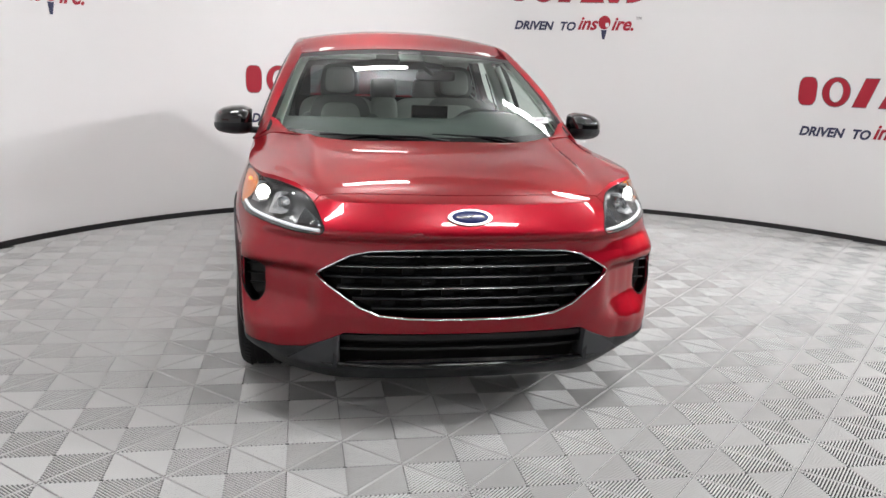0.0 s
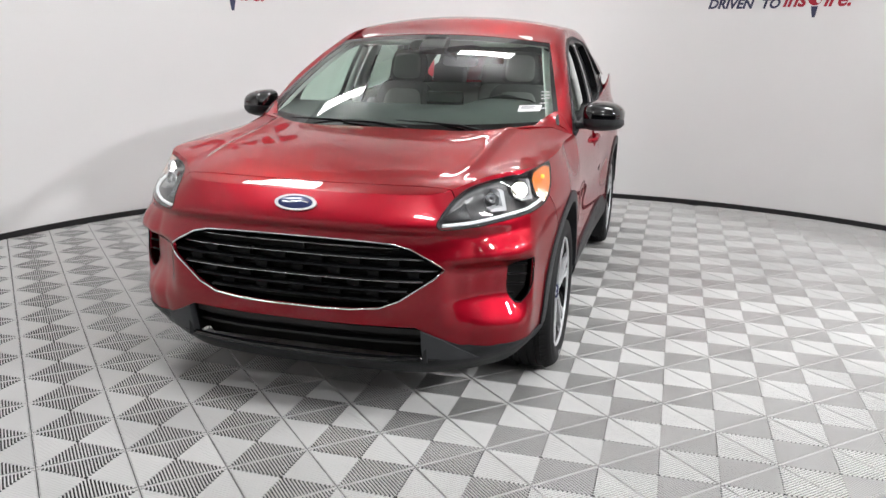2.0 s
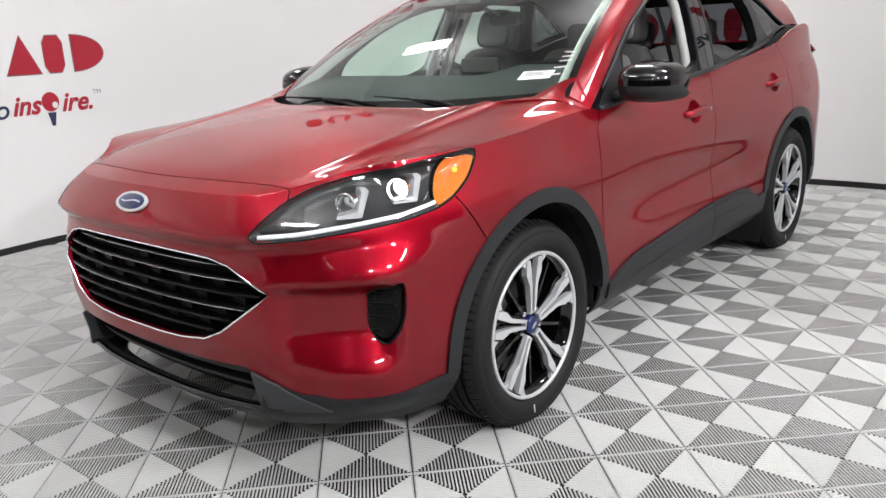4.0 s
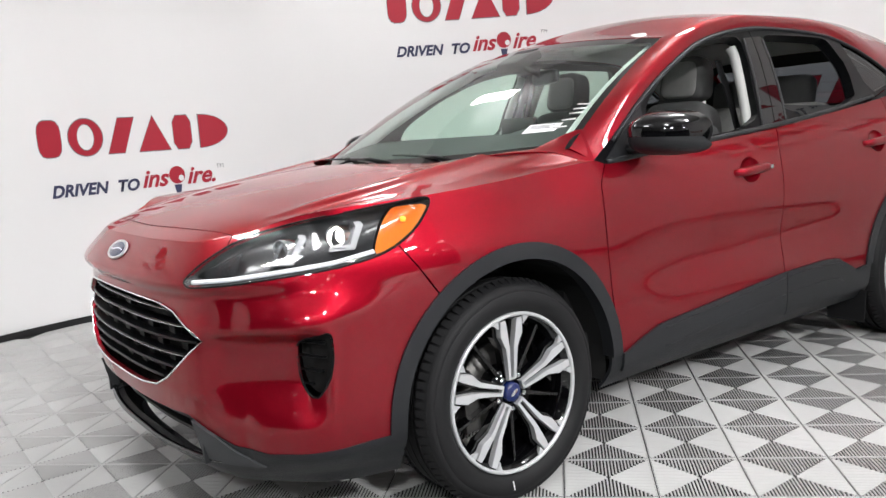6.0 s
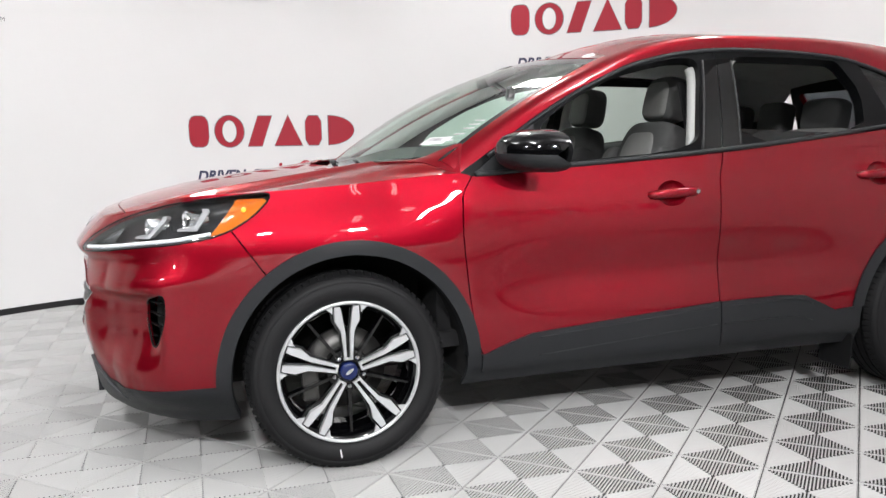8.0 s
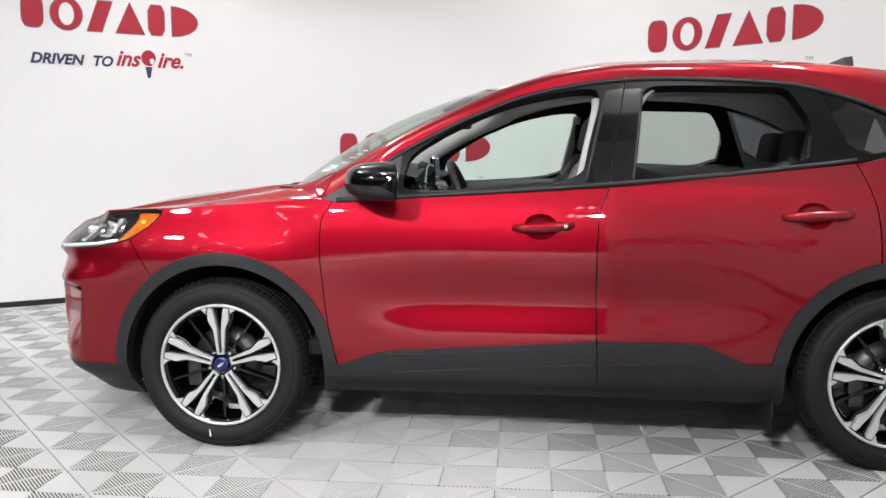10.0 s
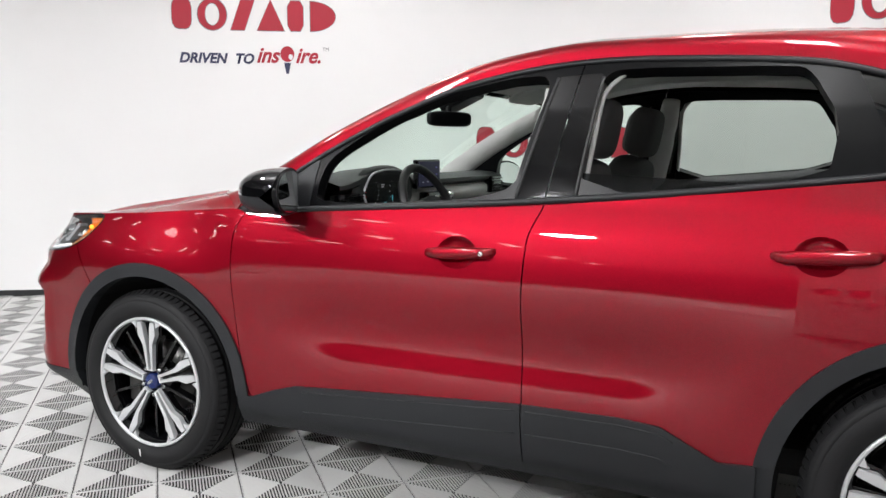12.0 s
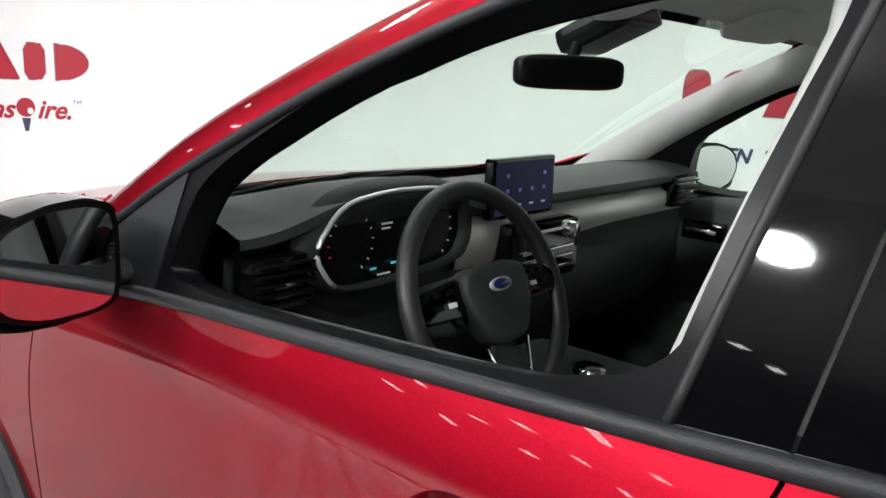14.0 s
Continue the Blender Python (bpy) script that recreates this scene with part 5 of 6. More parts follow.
# ---- inside of the car ----
def soft(bm, rx, ry, rz, m, e=0.45, taper=0.0, n=20):
    """A cushion: a box with soft, bulging sides; taper narrows its top."""
    def sp(c, k):
        return math.copysign(abs(c) ** k, c)
    rws = []
    for i in range(n + 1):
        v = -math.pi / 2 + math.pi * i / n
        ring = []
        for j in range(2 * n):
            u = 2 * math.pi * j / (2 * n)
            z = sp(math.sin(v), e)
            w = 1 - taper * (z + 1) / 2
            ring.append(bm.verts.new(m @ Vector((rx * w * sp(math.cos(v), e) * sp(math.cos(u), e), ry * sp(math.cos(v), e) * sp(math.sin(u), e), rz * z))))
        rws.append(ring)
    for a, b in zip(rws, rws[1:]):
        for j in range(2 * n):
            bm.faces.new((a[j], a[(j + 1) % (2 * n)], b[(j + 1) % (2 * n)], b[j]))
    bmesh.ops.remove_doubles(bm, verts=bm.verts, dist=1e-5)
    return bm


CLOTH_DARK = material("dark_seat_cloth", (0.10, 0.10, 0.10), 0.9, vary=0.15, scale=40, grain=0.6, grain_scale=900)


def front_seat(x):
    s = tagged(new("front_seat"), "grey cloth front seat with tall headrest")
    s.parent = car
    lean = pose(x, 1.50, 0.92, -17)
    for name, rx, ry, rz, m, mat, tp in (
            ("cushion", 0.25, 0.27, 0.10, pose(x, 1.22, 0.60, 6), CLOTH, 0.0),
            ("backrest", 0.25, 0.085, 0.34, lean, CLOTH_DARK, 0.22),
            ("back_insert", 0.15, 0.05, 0.28, lean @ pose(0, -0.05, 0), CLOTH, 0.1),
            ("headrest", 0.135, 0.062, 0.105, pose(x, 1.635, 1.352, -12), CLOTH_DARK, 0.18),
            ("head_insert", 0.10, 0.03, 0.085, pose(x, 1.590, 1.352, -12), CLOTH, 0.1)):
        bm = bmesh.new()
        soft(bm, rx, ry, rz, m, 0.5 if "head" in name else 0.4, tp)
        part(name, bm, mat, s)
    for sx in (-1, 1):
        bm = bmesh.new()
        soft(bm, 0.05, 0.075, 0.27, lean @ pose(sx * 0.21, -0.06, -0.06), 0.6)
        part("bolster", bm, CLOTH_DARK, s)
        bm = bmesh.new()
        tube(bm, [(x + sx * 0.05, 1.605, 1.20), (x + sx * 0.05, 1.625, 1.30)], 0.006, 8)
        part("headrest_post", bm, CHROME, s, "chrome headrest post")


front_seat(0.385)
front_seat(-0.385)
rear = tagged(new("rear_bench"), "grey cloth rear bench with headrests")
rear.parent = car
for x, w in ((0.36, 0.30), (-0.36, 0.30), (0.0, 0.12)):
    for name, rx, ry, rz, m, mat in (("cushion", w, 0.27, 0.09, pose(x, 2.15, 0.62, 6), CLOTH), ("backrest", w, 0.09, 0.32, pose(x, 2.46, 0.90, -20), CLOTH),
                                     ("headrest", 0.13 if w > 0.2 else 0.10, 0.055, 0.085, pose(x, 2.575, 1.275, -10), CLOTH_DARK)):
        bm = bmesh.new()
        soft(bm, rx, ry, rz, m, 0.4)
        part(name, bm, mat, rear)


def inner(name, sheet, mat, depth, label="", both=True):
    for sx in ((1, -1) if both else (1,)):
        s = sheet if sx > 0 else sheet.mirror()
        panel(name, s, mat, car, label, lip=0.0, flip=False, offset=-depth)


cabin_roof = roof_half.cut(roof_half.y - 3.19)[0]
panel("headliner", cabin_roof.plus(cabin_roof.mirror()), HEADLINER, car, "pale grey headliner", lip=0.0, offset=-0.035)
inner("pillar_trim", rail.cut(rail.y - 3.19)[0], HEADLINER, 0.035, "pale grey pillar trim")


def pillar_sweep(v, t):
    """Inner cover of the windscreen pillar, from the glass edge round to the door frame."""
    g = np.stack(screen_fn(0.925 + 0.0 * t, t), -1) + (0, 0.012, -0.016)
    e = np.stack(screen_fn(1.0 + 0.0 * t, t), -1) + (-0.045, 0.055, -0.050)
    o = rail_outer(0.47 + (1.16 - 0.47) * t) + (-0.035, 0.02, -0.012)
    V = v[..., None]
    q = (1 - V) ** 2 * g + 2 * V * (1 - V) * e + V**2 * o
    return q[..., 0], q[..., 1], q[..., 2]


inner("windscreen_pillar_trim", patch(pillar_sweep, np.linspace(0, 1, 9), np.linspace(0.06, 1, 30)), HEADLINER, 0.0, "pale grey windscreen pillar trim")
inner("door_lining", front_door.cut(front_door.y - 9)[0], DASH, 0.085, "dark door lining")
inner("door_lining", rear_door.cut(rear_door.y - 9)[0], DASH, 0.085, "dark door lining")
inner("side_lining", quarter.cut(quarter.y - 3.55)[0], DASH, 0.07, "dark side lining")
inner("frame_lining", frame_f, TRIM_BLACK, 0.05, "black window frame lining")
inner("frame_lining", frame_r, TRIM_BLACK, 0.05, "black window frame lining")
inner("frame_lining", rear_fixed, HEADLINER, 0.05, "pale grey rear pillar lining")
panel("tailgate_lining", Sheet(tg.p + (0, -0.04, -0.015), tg.faces), DASH, car, "dark tailgate lining", lip=0.0)
PILLAR_PALE = material("pale_pillar_plastic", (0.45, 0.455, 0.44), 0.6, grain=0.2)
# pale belt-pillar cover, seen as a curved strip behind the front seat
for sx in (1, -1):
    bm = bmesh.new()
    pts = []
    for z in np.linspace(0.75, 1.50, 16):
        y = 1.60 + 0.10 * (z - 1.1) / 0.4
        pts.append((sx * (float(glass_x(y, max(1.05, z))) - 0.085), y, z))
    tube(bm, pts, [0.055] * 12 + [0.05, 0.05, 0.045, 0.04], 10, flat=0.6)
    part("belt_pillar", bm, HEADLINER, car, "pale grey inner pillar cover")
    for y_at, inwards, r in ((1.487, 0.055, 0.022), (1.706, 0.040, 0.0075)):
        bm = bmesh.new()
        pts = []
        for z in np.linspace(0.95, 1.51 if y_at > 1.6 else 1.465, 18):
            y = y_at + (0.10 if y_at < 1.6 else 0.035) * (z - 1.12) / 0.43 + (0.055 * max(0, (z - 1.43) / 0.08) ** 2 if y_at > 1.6 else -0.06 * max(0, (z - 1.42) / 0.11) ** 2)
            pts.append((sx * (float(glass_x(y, max(1.05, z))) - inwards), y, z))
        radii = [r] * len(pts)
        if y_at > 1.6:
            x0, y0, z0 = pts[-1]
            for k in range(1, 9):
                y = y0 + 0.05 * k
                z = z0 + (float(rail_z(y)) - 0.035 - z0) * (1 - 0.6 ** k)
                pts.append((sx * (float(glass_x(y, z)) - inwards), y, z))
                radii.append(r * (1 - 0.08 * k))
        tube(bm, pts, radii, 10)
        part("pillar_edge", bm, PILLAR_PALE, car, "pale grey rounded pillar edge")
    bm = bmesh.new()
    tube(bm, [(sx * (float(glass_x(1.6, max(1.05, z))) - 0.15 - 0.02 * (1.45 - z)), 1.57 - 0.02 * (1.45 - z), z) for z in np.linspace(0.7, 1.42, 10)], 0.022, 6, flat=0.2)
    part("seat_belt", bm, CARPET, car, "black seat belt")
    # lining between belt line and door lining
    bm = bmesh.new()
    rws = []
    for y in np.linspace(0.55, 2.5, 30):
        z = float(top_z(y)) + 0.012
        rws.append([bm.verts.new((sx * (float(glass_x(y, z)) - d), y, z + h)) for d, h in ((0.0, -0.004), (0.05, 0.0), (0.10, -0.03), (0.12, -0.12), (0.10, -0.30))])
    for a, b in zip(rws, rws[1:]):
        for k in range(4):
            bm.faces.new((a[k], b[k], b[k + 1], a[k + 1]))
    bmesh.ops.recalc_face_normals(bm, faces=bm.faces)
    part("door_top", bm, DASH, car, "dark padded door top")
    bm = bmesh.new()
    block(bm, sx * 0.735, 1.18, 0.86, 0.07, 0.55, 0.06, 0.02)
    rest_ob = part("armrest", bm, DASH_LIGHT, car, "pale grey door armrest")
    bm = bmesh.new()
    block(bm, sx * 0.742, 0.86, 0.985, 0.02, 0.13, 0.055, 0.012)
    part("inner_handle_cup", bm, GLOSS_BLACK, car, "black inner handle cup")
    bm = bmesh.new()
    tube(bm, [(sx * 0.728, 0.81, 0.988), (sx * 0.725, 0.90, 0.985)], 0.006, 8)
    part("inner_handle", bm, CHROME, car, "chrome inner handle")
bm = bmesh.new()
block(bm, 0, 1.6, 0.42, 1.62, 2.7, 0.06, 0.01)
block(bm, 0, 0.40, 0.72, 1.55, 0.06, 0.66, 0.01)
block(bm, 0, 3.0, 0.80, 1.5, 0.06, 0.8, 0.01)
part("cabin_floor", bm, CARPET, car, "black carpeted cabin floor", smooth=False)

# dashboard: a moulded roll across the cabin
dash = tagged(new("dashboard"), "dark moulded dashboard with pale insert")
dash.parent = car


def dash_profile(x):
    hood = math.exp(-((x - 0.46) / 0.20) ** 4)
    y_face = 0.80 + 0.03 * hood
    return [(0.20, 1.02), (0.36, 1.105), (0.55, 1.152 + 0.01 * hood), (0.68, 1.165 + 0.03 * hood), (0.76, 1.160 + 0.045 * hood), (y_face + 0.01, 1.145 + 0.05 * hood), (y_face + 0.012, 1.13 + 0.045 * hood),
            (y_face - 0.03, 1.11 + 0.02 * hood), (y_face - 0.035, 1.04), (y_face - 0.02, 0.98), (y_face - 0.02, 0.90), (y_face - 0.08, 0.78), (0.55, 0.66)]


bm = bmesh.new()
rws = [[bm.verts.new((x, y, z)) for y, z in dash_profile(x)] for x in np.linspace(-0.77, 0.77, 70)]
for a, b in zip(rws, rws[1:]):
    for k in range(len(a) - 1):
        bm.faces.new((a[k], a[k + 1], b[k + 1], b[k]))
hard(part("dash_top", bm, DASH, dash, "dark grained dash moulding"), 50)
bm = bmesh.new()
rws = []
for x in np.linspace(-0.74, 0.27, 40):
    lift = 0.012 * (x + 0.74)
    rws.append([bm.verts.new((x, y, z)) for y, z in ((0.775, 1.112 + lift * 0.5), (0.800, 1.100), (0.803, 1.075), (0.792, 1.050 - 0.03 * step(-0.4, 0.2, x)), (0.775, 1.040 - 0.03 * step(-0.4, 0.2, x)))])
for a, b in zip(rws, rws[1:]):
    for k in range(4):
        bm.faces.new((a[k], a[k + 1], b[k + 1], b[k]))
part("pale_insert", bm, DASH_LIGHT, dash, "pale grey dash insert")
# instrument binnacle
gx0, gz = 0.46, 1.112
bezel = rounded([(0.66, 1.115), (0.60, 1.185), (0.50, 1.198), (0.38, 1.195), (0.295, 1.175), (0.280, 1.10), (0.31, 1.052), (0.57, 1.040), (0.62, 1.055)], 2)
for sx_, nm, k, y0, y1, mat, lab in ((1, "cluster_face", 0.96, 0.815, 0.818, SCREEN, "dark instrument face"),):
    bm = bmesh.new()
    v0 = [bm.verts.new((gx0 + (x - gx0) * k, y0, gz + (z - gz) * k)) for x, z in bezel]
    bm.faces.new(v0)
    part(nm, bm, material("cluster_black", (0.004, 0.004, 0.005), 0.25), dash, lab, smooth=False)
bm = bmesh.new()
a_ = [bm.verts.new((x, 0.842, z)) for x, z in bezel]
b_ = [bm.verts.new((gx0 + (x - gx0) * 0.95, 0.812, gz + (z - gz) * 0.95)) for x, z in bezel]
c_ = [bm.verts.new((gx0 + (x - gx0) * 1.12, 0.80, gz + (z - gz) * 1.2)) for x, z in bezel]
for k in range(len(bezel)):
    bm.faces.new((a_[k - 1], a_[k], b_[k], b_[k - 1]))
    bm.faces.new((c_[k - 1], c_[k], a_[k], a_[k - 1]))
part("cluster_hood", bm, DASH, dash, "dark cluster hood")
bm = bmesh.new()
chrome_arc = [(x, 0.838, z) for x, z in bezel if z > 1.052 and x > 0.37]
chrome_arc.sort(key=lambda q: math.atan2(q[2] - 1.10, q[0] - 0.47))
tube(bm, chrome_arc, 0.0042, 8)
part("cluster_trim", bm, MACHINED, dash, "satin silver cluster trim")
for cx, r, a0, a1 in ((0.565, 0.048, -60, 200), (0.375, 0.055, -50, 230)):
    for k in range(13):
        a = radians(a0 + (a1 - a0) * k / 12)
        bm = bmesh.new()
        block(bm, 0, 0, r, 0.0014, 0.001, 0.005, m=Matrix.Translation((cx, 0.821, 1.115)) @ Matrix.Rotation(a - math.pi / 2, 4, "Y"))
        part("dial_tick", bm, RED_GLOW if cx > 0.5 and k > 10 else PALE_GLOW, dash, smooth=False)
for x, z, w, h, mat in ((0.485, 1.140, 0.026, 0.003, PALE_GLOW), (0.487, 1.132, 0.020, 0.003, PALE_GLOW), (0.455, 1.160, 0.010, 0.003, PALE_GLOW), (0.515, 1.066, 0.014, 0.004, CYAN), (0.465, 1.070, 0.016, 0.004, CYAN), (0.41, 1.085, 0.004, 0.022, CYAN), (0.49, 1.054, 0.030, 0.003, PALE_GLOW)):
    bm = bmesh.new()
    block(bm, x, 0.821, z, w, 0.001, h)
    part("readout", bm, mat, dash, smooth=False)
# vents
for x, w in ((0.705, 0.105), (-0.665, 0.105)):
    vent = bmesh.new()
    block(vent, x, 0.805, 1.075 + (0.025 if x < 0 else 0), w + 0.02, 0.05, 0.085, 0.02)
    part("vent_body", vent, GLOSS_BLACK, dash, "black air vent", smooth=False)
    for k in range(5):
        bm = bmesh.new()
        block(bm, x, 0.834, 1.047 + 0.0145 * k + (0.025 if x < 0 else 0), w, 0.012, 0.004, 0.001)
        part("vent_slat", bm, TRIM_BLACK, dash, smooth=False)
    bm = bmesh.new()
    block(bm, x, 0.842, 1.076 + (0.025 if x < 0 else 0), 0.02, 0.006, 0.006, 0.002)
    part("vent_tab", bm, CHROME, dash, smooth=False)
# centre screen and controls
bm = bmesh.new()
block(bm, 0.10, 0.815, 1.172, 0.215, 0.022, 0.122, 0.008, m=pose(0, 0, 0))
part("screen_body", bm, GLOSS_BLACK, dash, "black tablet screen housing", smooth=False)
bm = bmesh.new()
block(bm, 0.10, 0.8275, 1.172, 0.195, 0.002, 0.104)
part("screen", bm, SCREEN, dash, "lit dark blue screen", smooth=False)
for i in range(4):
    for j in range(3):
        if (i, j) in ((1, 2), (2, 2)):
            continue
        bm = bmesh.new()
        block(bm, 0.035 + 0.042 * i, 0.829, 1.138 + 0.03 * j, 0.009 if j else 0.014, 0.001, 0.007 if j else 0.004)
        part("screen_icon", bm, ICON if j else PALE_GLOW, dash, smooth=False)
bm = bmesh.new()
block(bm, 0.02, 0.81, 1.030, 0.25, 0.06, 0.13, 0.02)
part("control_panel", bm, GLOSS_BLACK, dash, "black centre control panel", smooth=False)
for z in (1.075, 1.035, 1.015, 0.99):
    bm = bmesh.new()
    block(bm, 0.02, 0.842, z, 0.19, 0.006, 0.006, 0.002)
    part("control_bar", bm, CHROME if z < 1.07 else DASH_LIGHT, dash, smooth=False)
bm = bmesh.new()
lathe(bm, [(0.0001, 0.03), (0.018, 0.028), (0.02, 0.0)], 24, Matrix.Translation((-0.045, 0.838, 1.072)) @ Matrix.Rotation(radians(90), 4, "Z"))
part("knob", bm, CHROME, dash, "chrome rotary knob")
# centre console with rotary selector
console = tagged(new("centre_console"), "black centre console with rotary gear selector")
console.parent = car
bm = bmesh.new()
block(bm, 0.0, 1.12, 0.66, 0.24, 0.75, 0.26, 0.03)
part("console_body", bm, DASH, console, smooth=False)
bm = bmesh.new()
lathe(bm, [(0.0001, 0.035), (0.028, 0.034), (0.032, 0.028), (0.034, 0.0)], 28, Matrix.Translation((0.05, 0.98, 0.785)) @ Matrix.Rotation(radians(-90), 4, "Y"))
part("selector", bm, GLOSS_BLACK, console, "black rotary selector")
bm = bmesh.new()
lathe(bm, [(0.030, 0.0345), (0.034, 0.030), (0.036, 0.010)], 28, Matrix.Translation((0.05, 0.98, 0.785)) @ Matrix.Rotation(radians(-90), 4, "Y"))
part("selector_ring", bm, CHROME, console, "chrome selector ring")
bm = bmesh.new()
tube(bm, [(0.10, 0.90, 0.795), (0.11, 1.05, 0.793), (0.10, 1.25, 0.793)], 0.004, 6)
part("console_trim", bm, CHROME, console)
for y in (1.14, 1.25):
    bm = bmesh.new()
    lathe(bm, [(0.040, 0.004), (0.043, 0.006), (0.046, 0.0)], 28, Matrix.Translation((-0.02, y, 0.79)) @ Matrix.Rotation(radians(-90), 4, "Y"))
    part("cup_ring", bm, GLOSS_BLACK, console)

# steering wheel
sw = tagged(new("steering_wheel"), "black leather steering wheel with oval badge")
sw.parent = car
sw.matrix_basis = pose(0.425, 1.0, 1.038, 66, 0, 180)
LEATHER = material("black_leather", (0.012, 0.012, 0.013), 0.46, grain=0.3, grain_scale=350)
bm = bmesh.new()
tube(bm, [(0.182 * math.cos(a), 0.182 * math.sin(a), 0) for a in np.linspace(0, 2 * math.pi, 65)[:-1]], 0.0165, 12, True)
part("rim", bm, LEATHER, sw, "black leather rim")
bm = bmesh.new()
prism(bm, rounded([(-0.075, 0.055), (0.075, 0.055), (0.08, 0.0), (0.045, -0.075), (-0.045, -0.075), (-0.08, 0.0)], 2), 0.035, Matrix.Translation((0, 0.0, -0.008)), 0.012)
part("airbag_cover", bm, DASH, sw, "black airbag cover")
for s_ in (-1, 1):
    bm = bmesh.new()
    prism(bm, rounded([(s_ * 0.06, 0.045), (s_ * 0.175, 0.03), (s_ * 0.178, -0.015), (s_ * 0.07, -0.02)][::s_ or 1], 1), 0.018, Matrix.Translation((0, 0, -0.006)), 0.004)
    bmesh.ops.recalc_face_normals(bm, faces=bm.faces)
    part("spoke", bm, GLOSS_BLACK, sw, "gloss black spoke", smooth=False)
    for k in range(4):
        bm = bmesh.new()
        block(bm, s_ * (0.105 + 0.03 * (k % 2)), 0.025 - 0.02 * (k // 2), 0.014, 0.016, 0.008, 0.004, 0.001)
        part("button", bm, DASH_LIGHT if k == 2 else TRIM_BLACK, sw, smooth=False)
    bm = bmesh.new()
    tube(bm, [(s_ * 0.052, -0.075, 0.012), (s_ * 0.036, -0.14, 0.012), (s_ * 0.020, -0.172, 0.010)], 0.003, 6)
    part("spoke_trim", bm, CHROME, sw, "bright spoke trim")
bm = bmesh.new()
prism(bm, rounded([(-0.035, -0.07), (0.035, -0.07), (0.02, -0.175), (-0.02, -0.175)], 1), 0.012, Matrix.Translation((0, 0, -0.006)), 0.003)
bmesh.ops.recalc_face_normals(bm, faces=bm.faces)
part("lower_spoke", bm, DASH, sw, smooth=False)
oval_badge(sw, Matrix.Translation((0, 0.018, 0.0265)), 0.026, 0.011)
bm = bmesh.new()
tube(bm, [(0, 0, -0.01), (0, 0, -0.16)], 0.05, 16)
part("column", bm, DASH, sw, "dark column shroud")
for s_, tip in ((1, 0.15), (-1, -0.15)):
    bm = bmesh.new()
    tube(bm, [(s_ * 0.04, 0.01, -0.06), (tip * 0.8, 0.015, -0.055), (tip, 0.018, -0.05)], [0.008, 0.010, 0.012], 8, flat=0.7)
    part("stalk", bm, TRIM_BLACK, sw, "black column stalk")

# inside mirror and sensor box
im = tagged(new("inside_mirror"), "black inside mirror on a stem")
im.parent = car
bm = bmesh.new()
soft(bm, 0.120, 0.020, 0.031, pose(0.150, 0.945, 1.400, 0, 0, -20), 0.45)
part("mirror_shell", bm, TRIM_BLACK, im, "black mirror shell")
bm = bmesh.new()
tube(bm, [(0.13, 0.93, 1.41), (0.06, 0.90, 1.455), (0.03, 0.90, 1.49)], [0.012, 0.012, 0.02], 8)
part("stem", bm, TRIM_BLACK, im)
bm = bmesh.new()
block(bm, 0.0, 0.93, 1.487, 0.15, 0.16, 0.05, 0.02, m=Matrix.Translation((0, 0.93, 1.487)) @ Matrix.Rotation(radians(24), 4, "X") @ Matrix.Translation((0, -0.93, -1.487)))
part("sensor_box", bm, TRIM_BLACK, im, "black camera housing", smooth=False)
for sx in (1, -1):
    bm = bmesh.new()
    soft(bm, 0.17, 0.08, 0.012, pose(sx * 0.36, 1.13, 1.517, 20), 0.4)
    part("sun_visor", bm, HEADLINER, car, "pale grey folded sun visor")
# ---- signs printed on the booth wall ----
SIGN_RED = material("sign_red", (0.38, 0.008, 0.026), 0.5, vary=0.06)
SIGN_NAVY = material("sign_navy", (0.03, 0.035, 0.085), 0.5)
SIGN_GREY = material("sign_grey_edge", (0.16, 0.15, 0.16), 0.5)
SIGN_W = 1.46


def wall_shape(name, outline, mat, parent, a0, z0, lift, hole=None, label=""):
    """A flat print on the curved wall; outline in metres, x to the right of a0 degrees, y up from z0."""
    pts, R = [], float(wall_radius(a0))
    bm = bmesh.new()

    def put(x, y):
        return bm.verts.new(on_wall(a0 - math.degrees(x / R), z0 + y, lift))
    if hole:
        a, b = [put(*p) for p in outline], [put(*p) for p in hole]
        n = len(a)
        for k in range(n):
            bm.faces.new((a[k - 1], a[k], b[k], b[k - 1]))
    else:
        bm.faces.new([put(*p) for p in outline])
        bmesh.ops.triangulate(bm, faces=bm.faces)
    bmesh.ops.recalc_face_normals(bm, faces=bm.faces)
    return part(name, bm, mat, parent, label, smooth=False)


def wall_words(text, size, x, y, a0, z0, mat, parent, shear=0.0, stretch=1.0, bold=0.0):
    cu = bpy.data.curves.new("lettering", "FONT")
    cu.body, cu.size, cu.shear, cu.offset, cu.resolution_u = text, size, shear, bold, 4
    ob = new("lettering", cu)
    me = bpy.data.meshes.new_from_object(ob.evaluated_get(bpy.context.evaluated_depsgraph_get()))
    bpy.data.objects.remove(ob)
    R = float(wall_radius(a0))
    width = 0.0
    for v in me.vertices:
        px, py = v.co.x * stretch + x, v.co.y + y
        width = max(width, px)
        v.co = on_wall(a0 - math.degrees(px / R), z0 + py, 0.004)
    me.materials.clear()
    return link_mesh("lettering", me, mat, parent), width


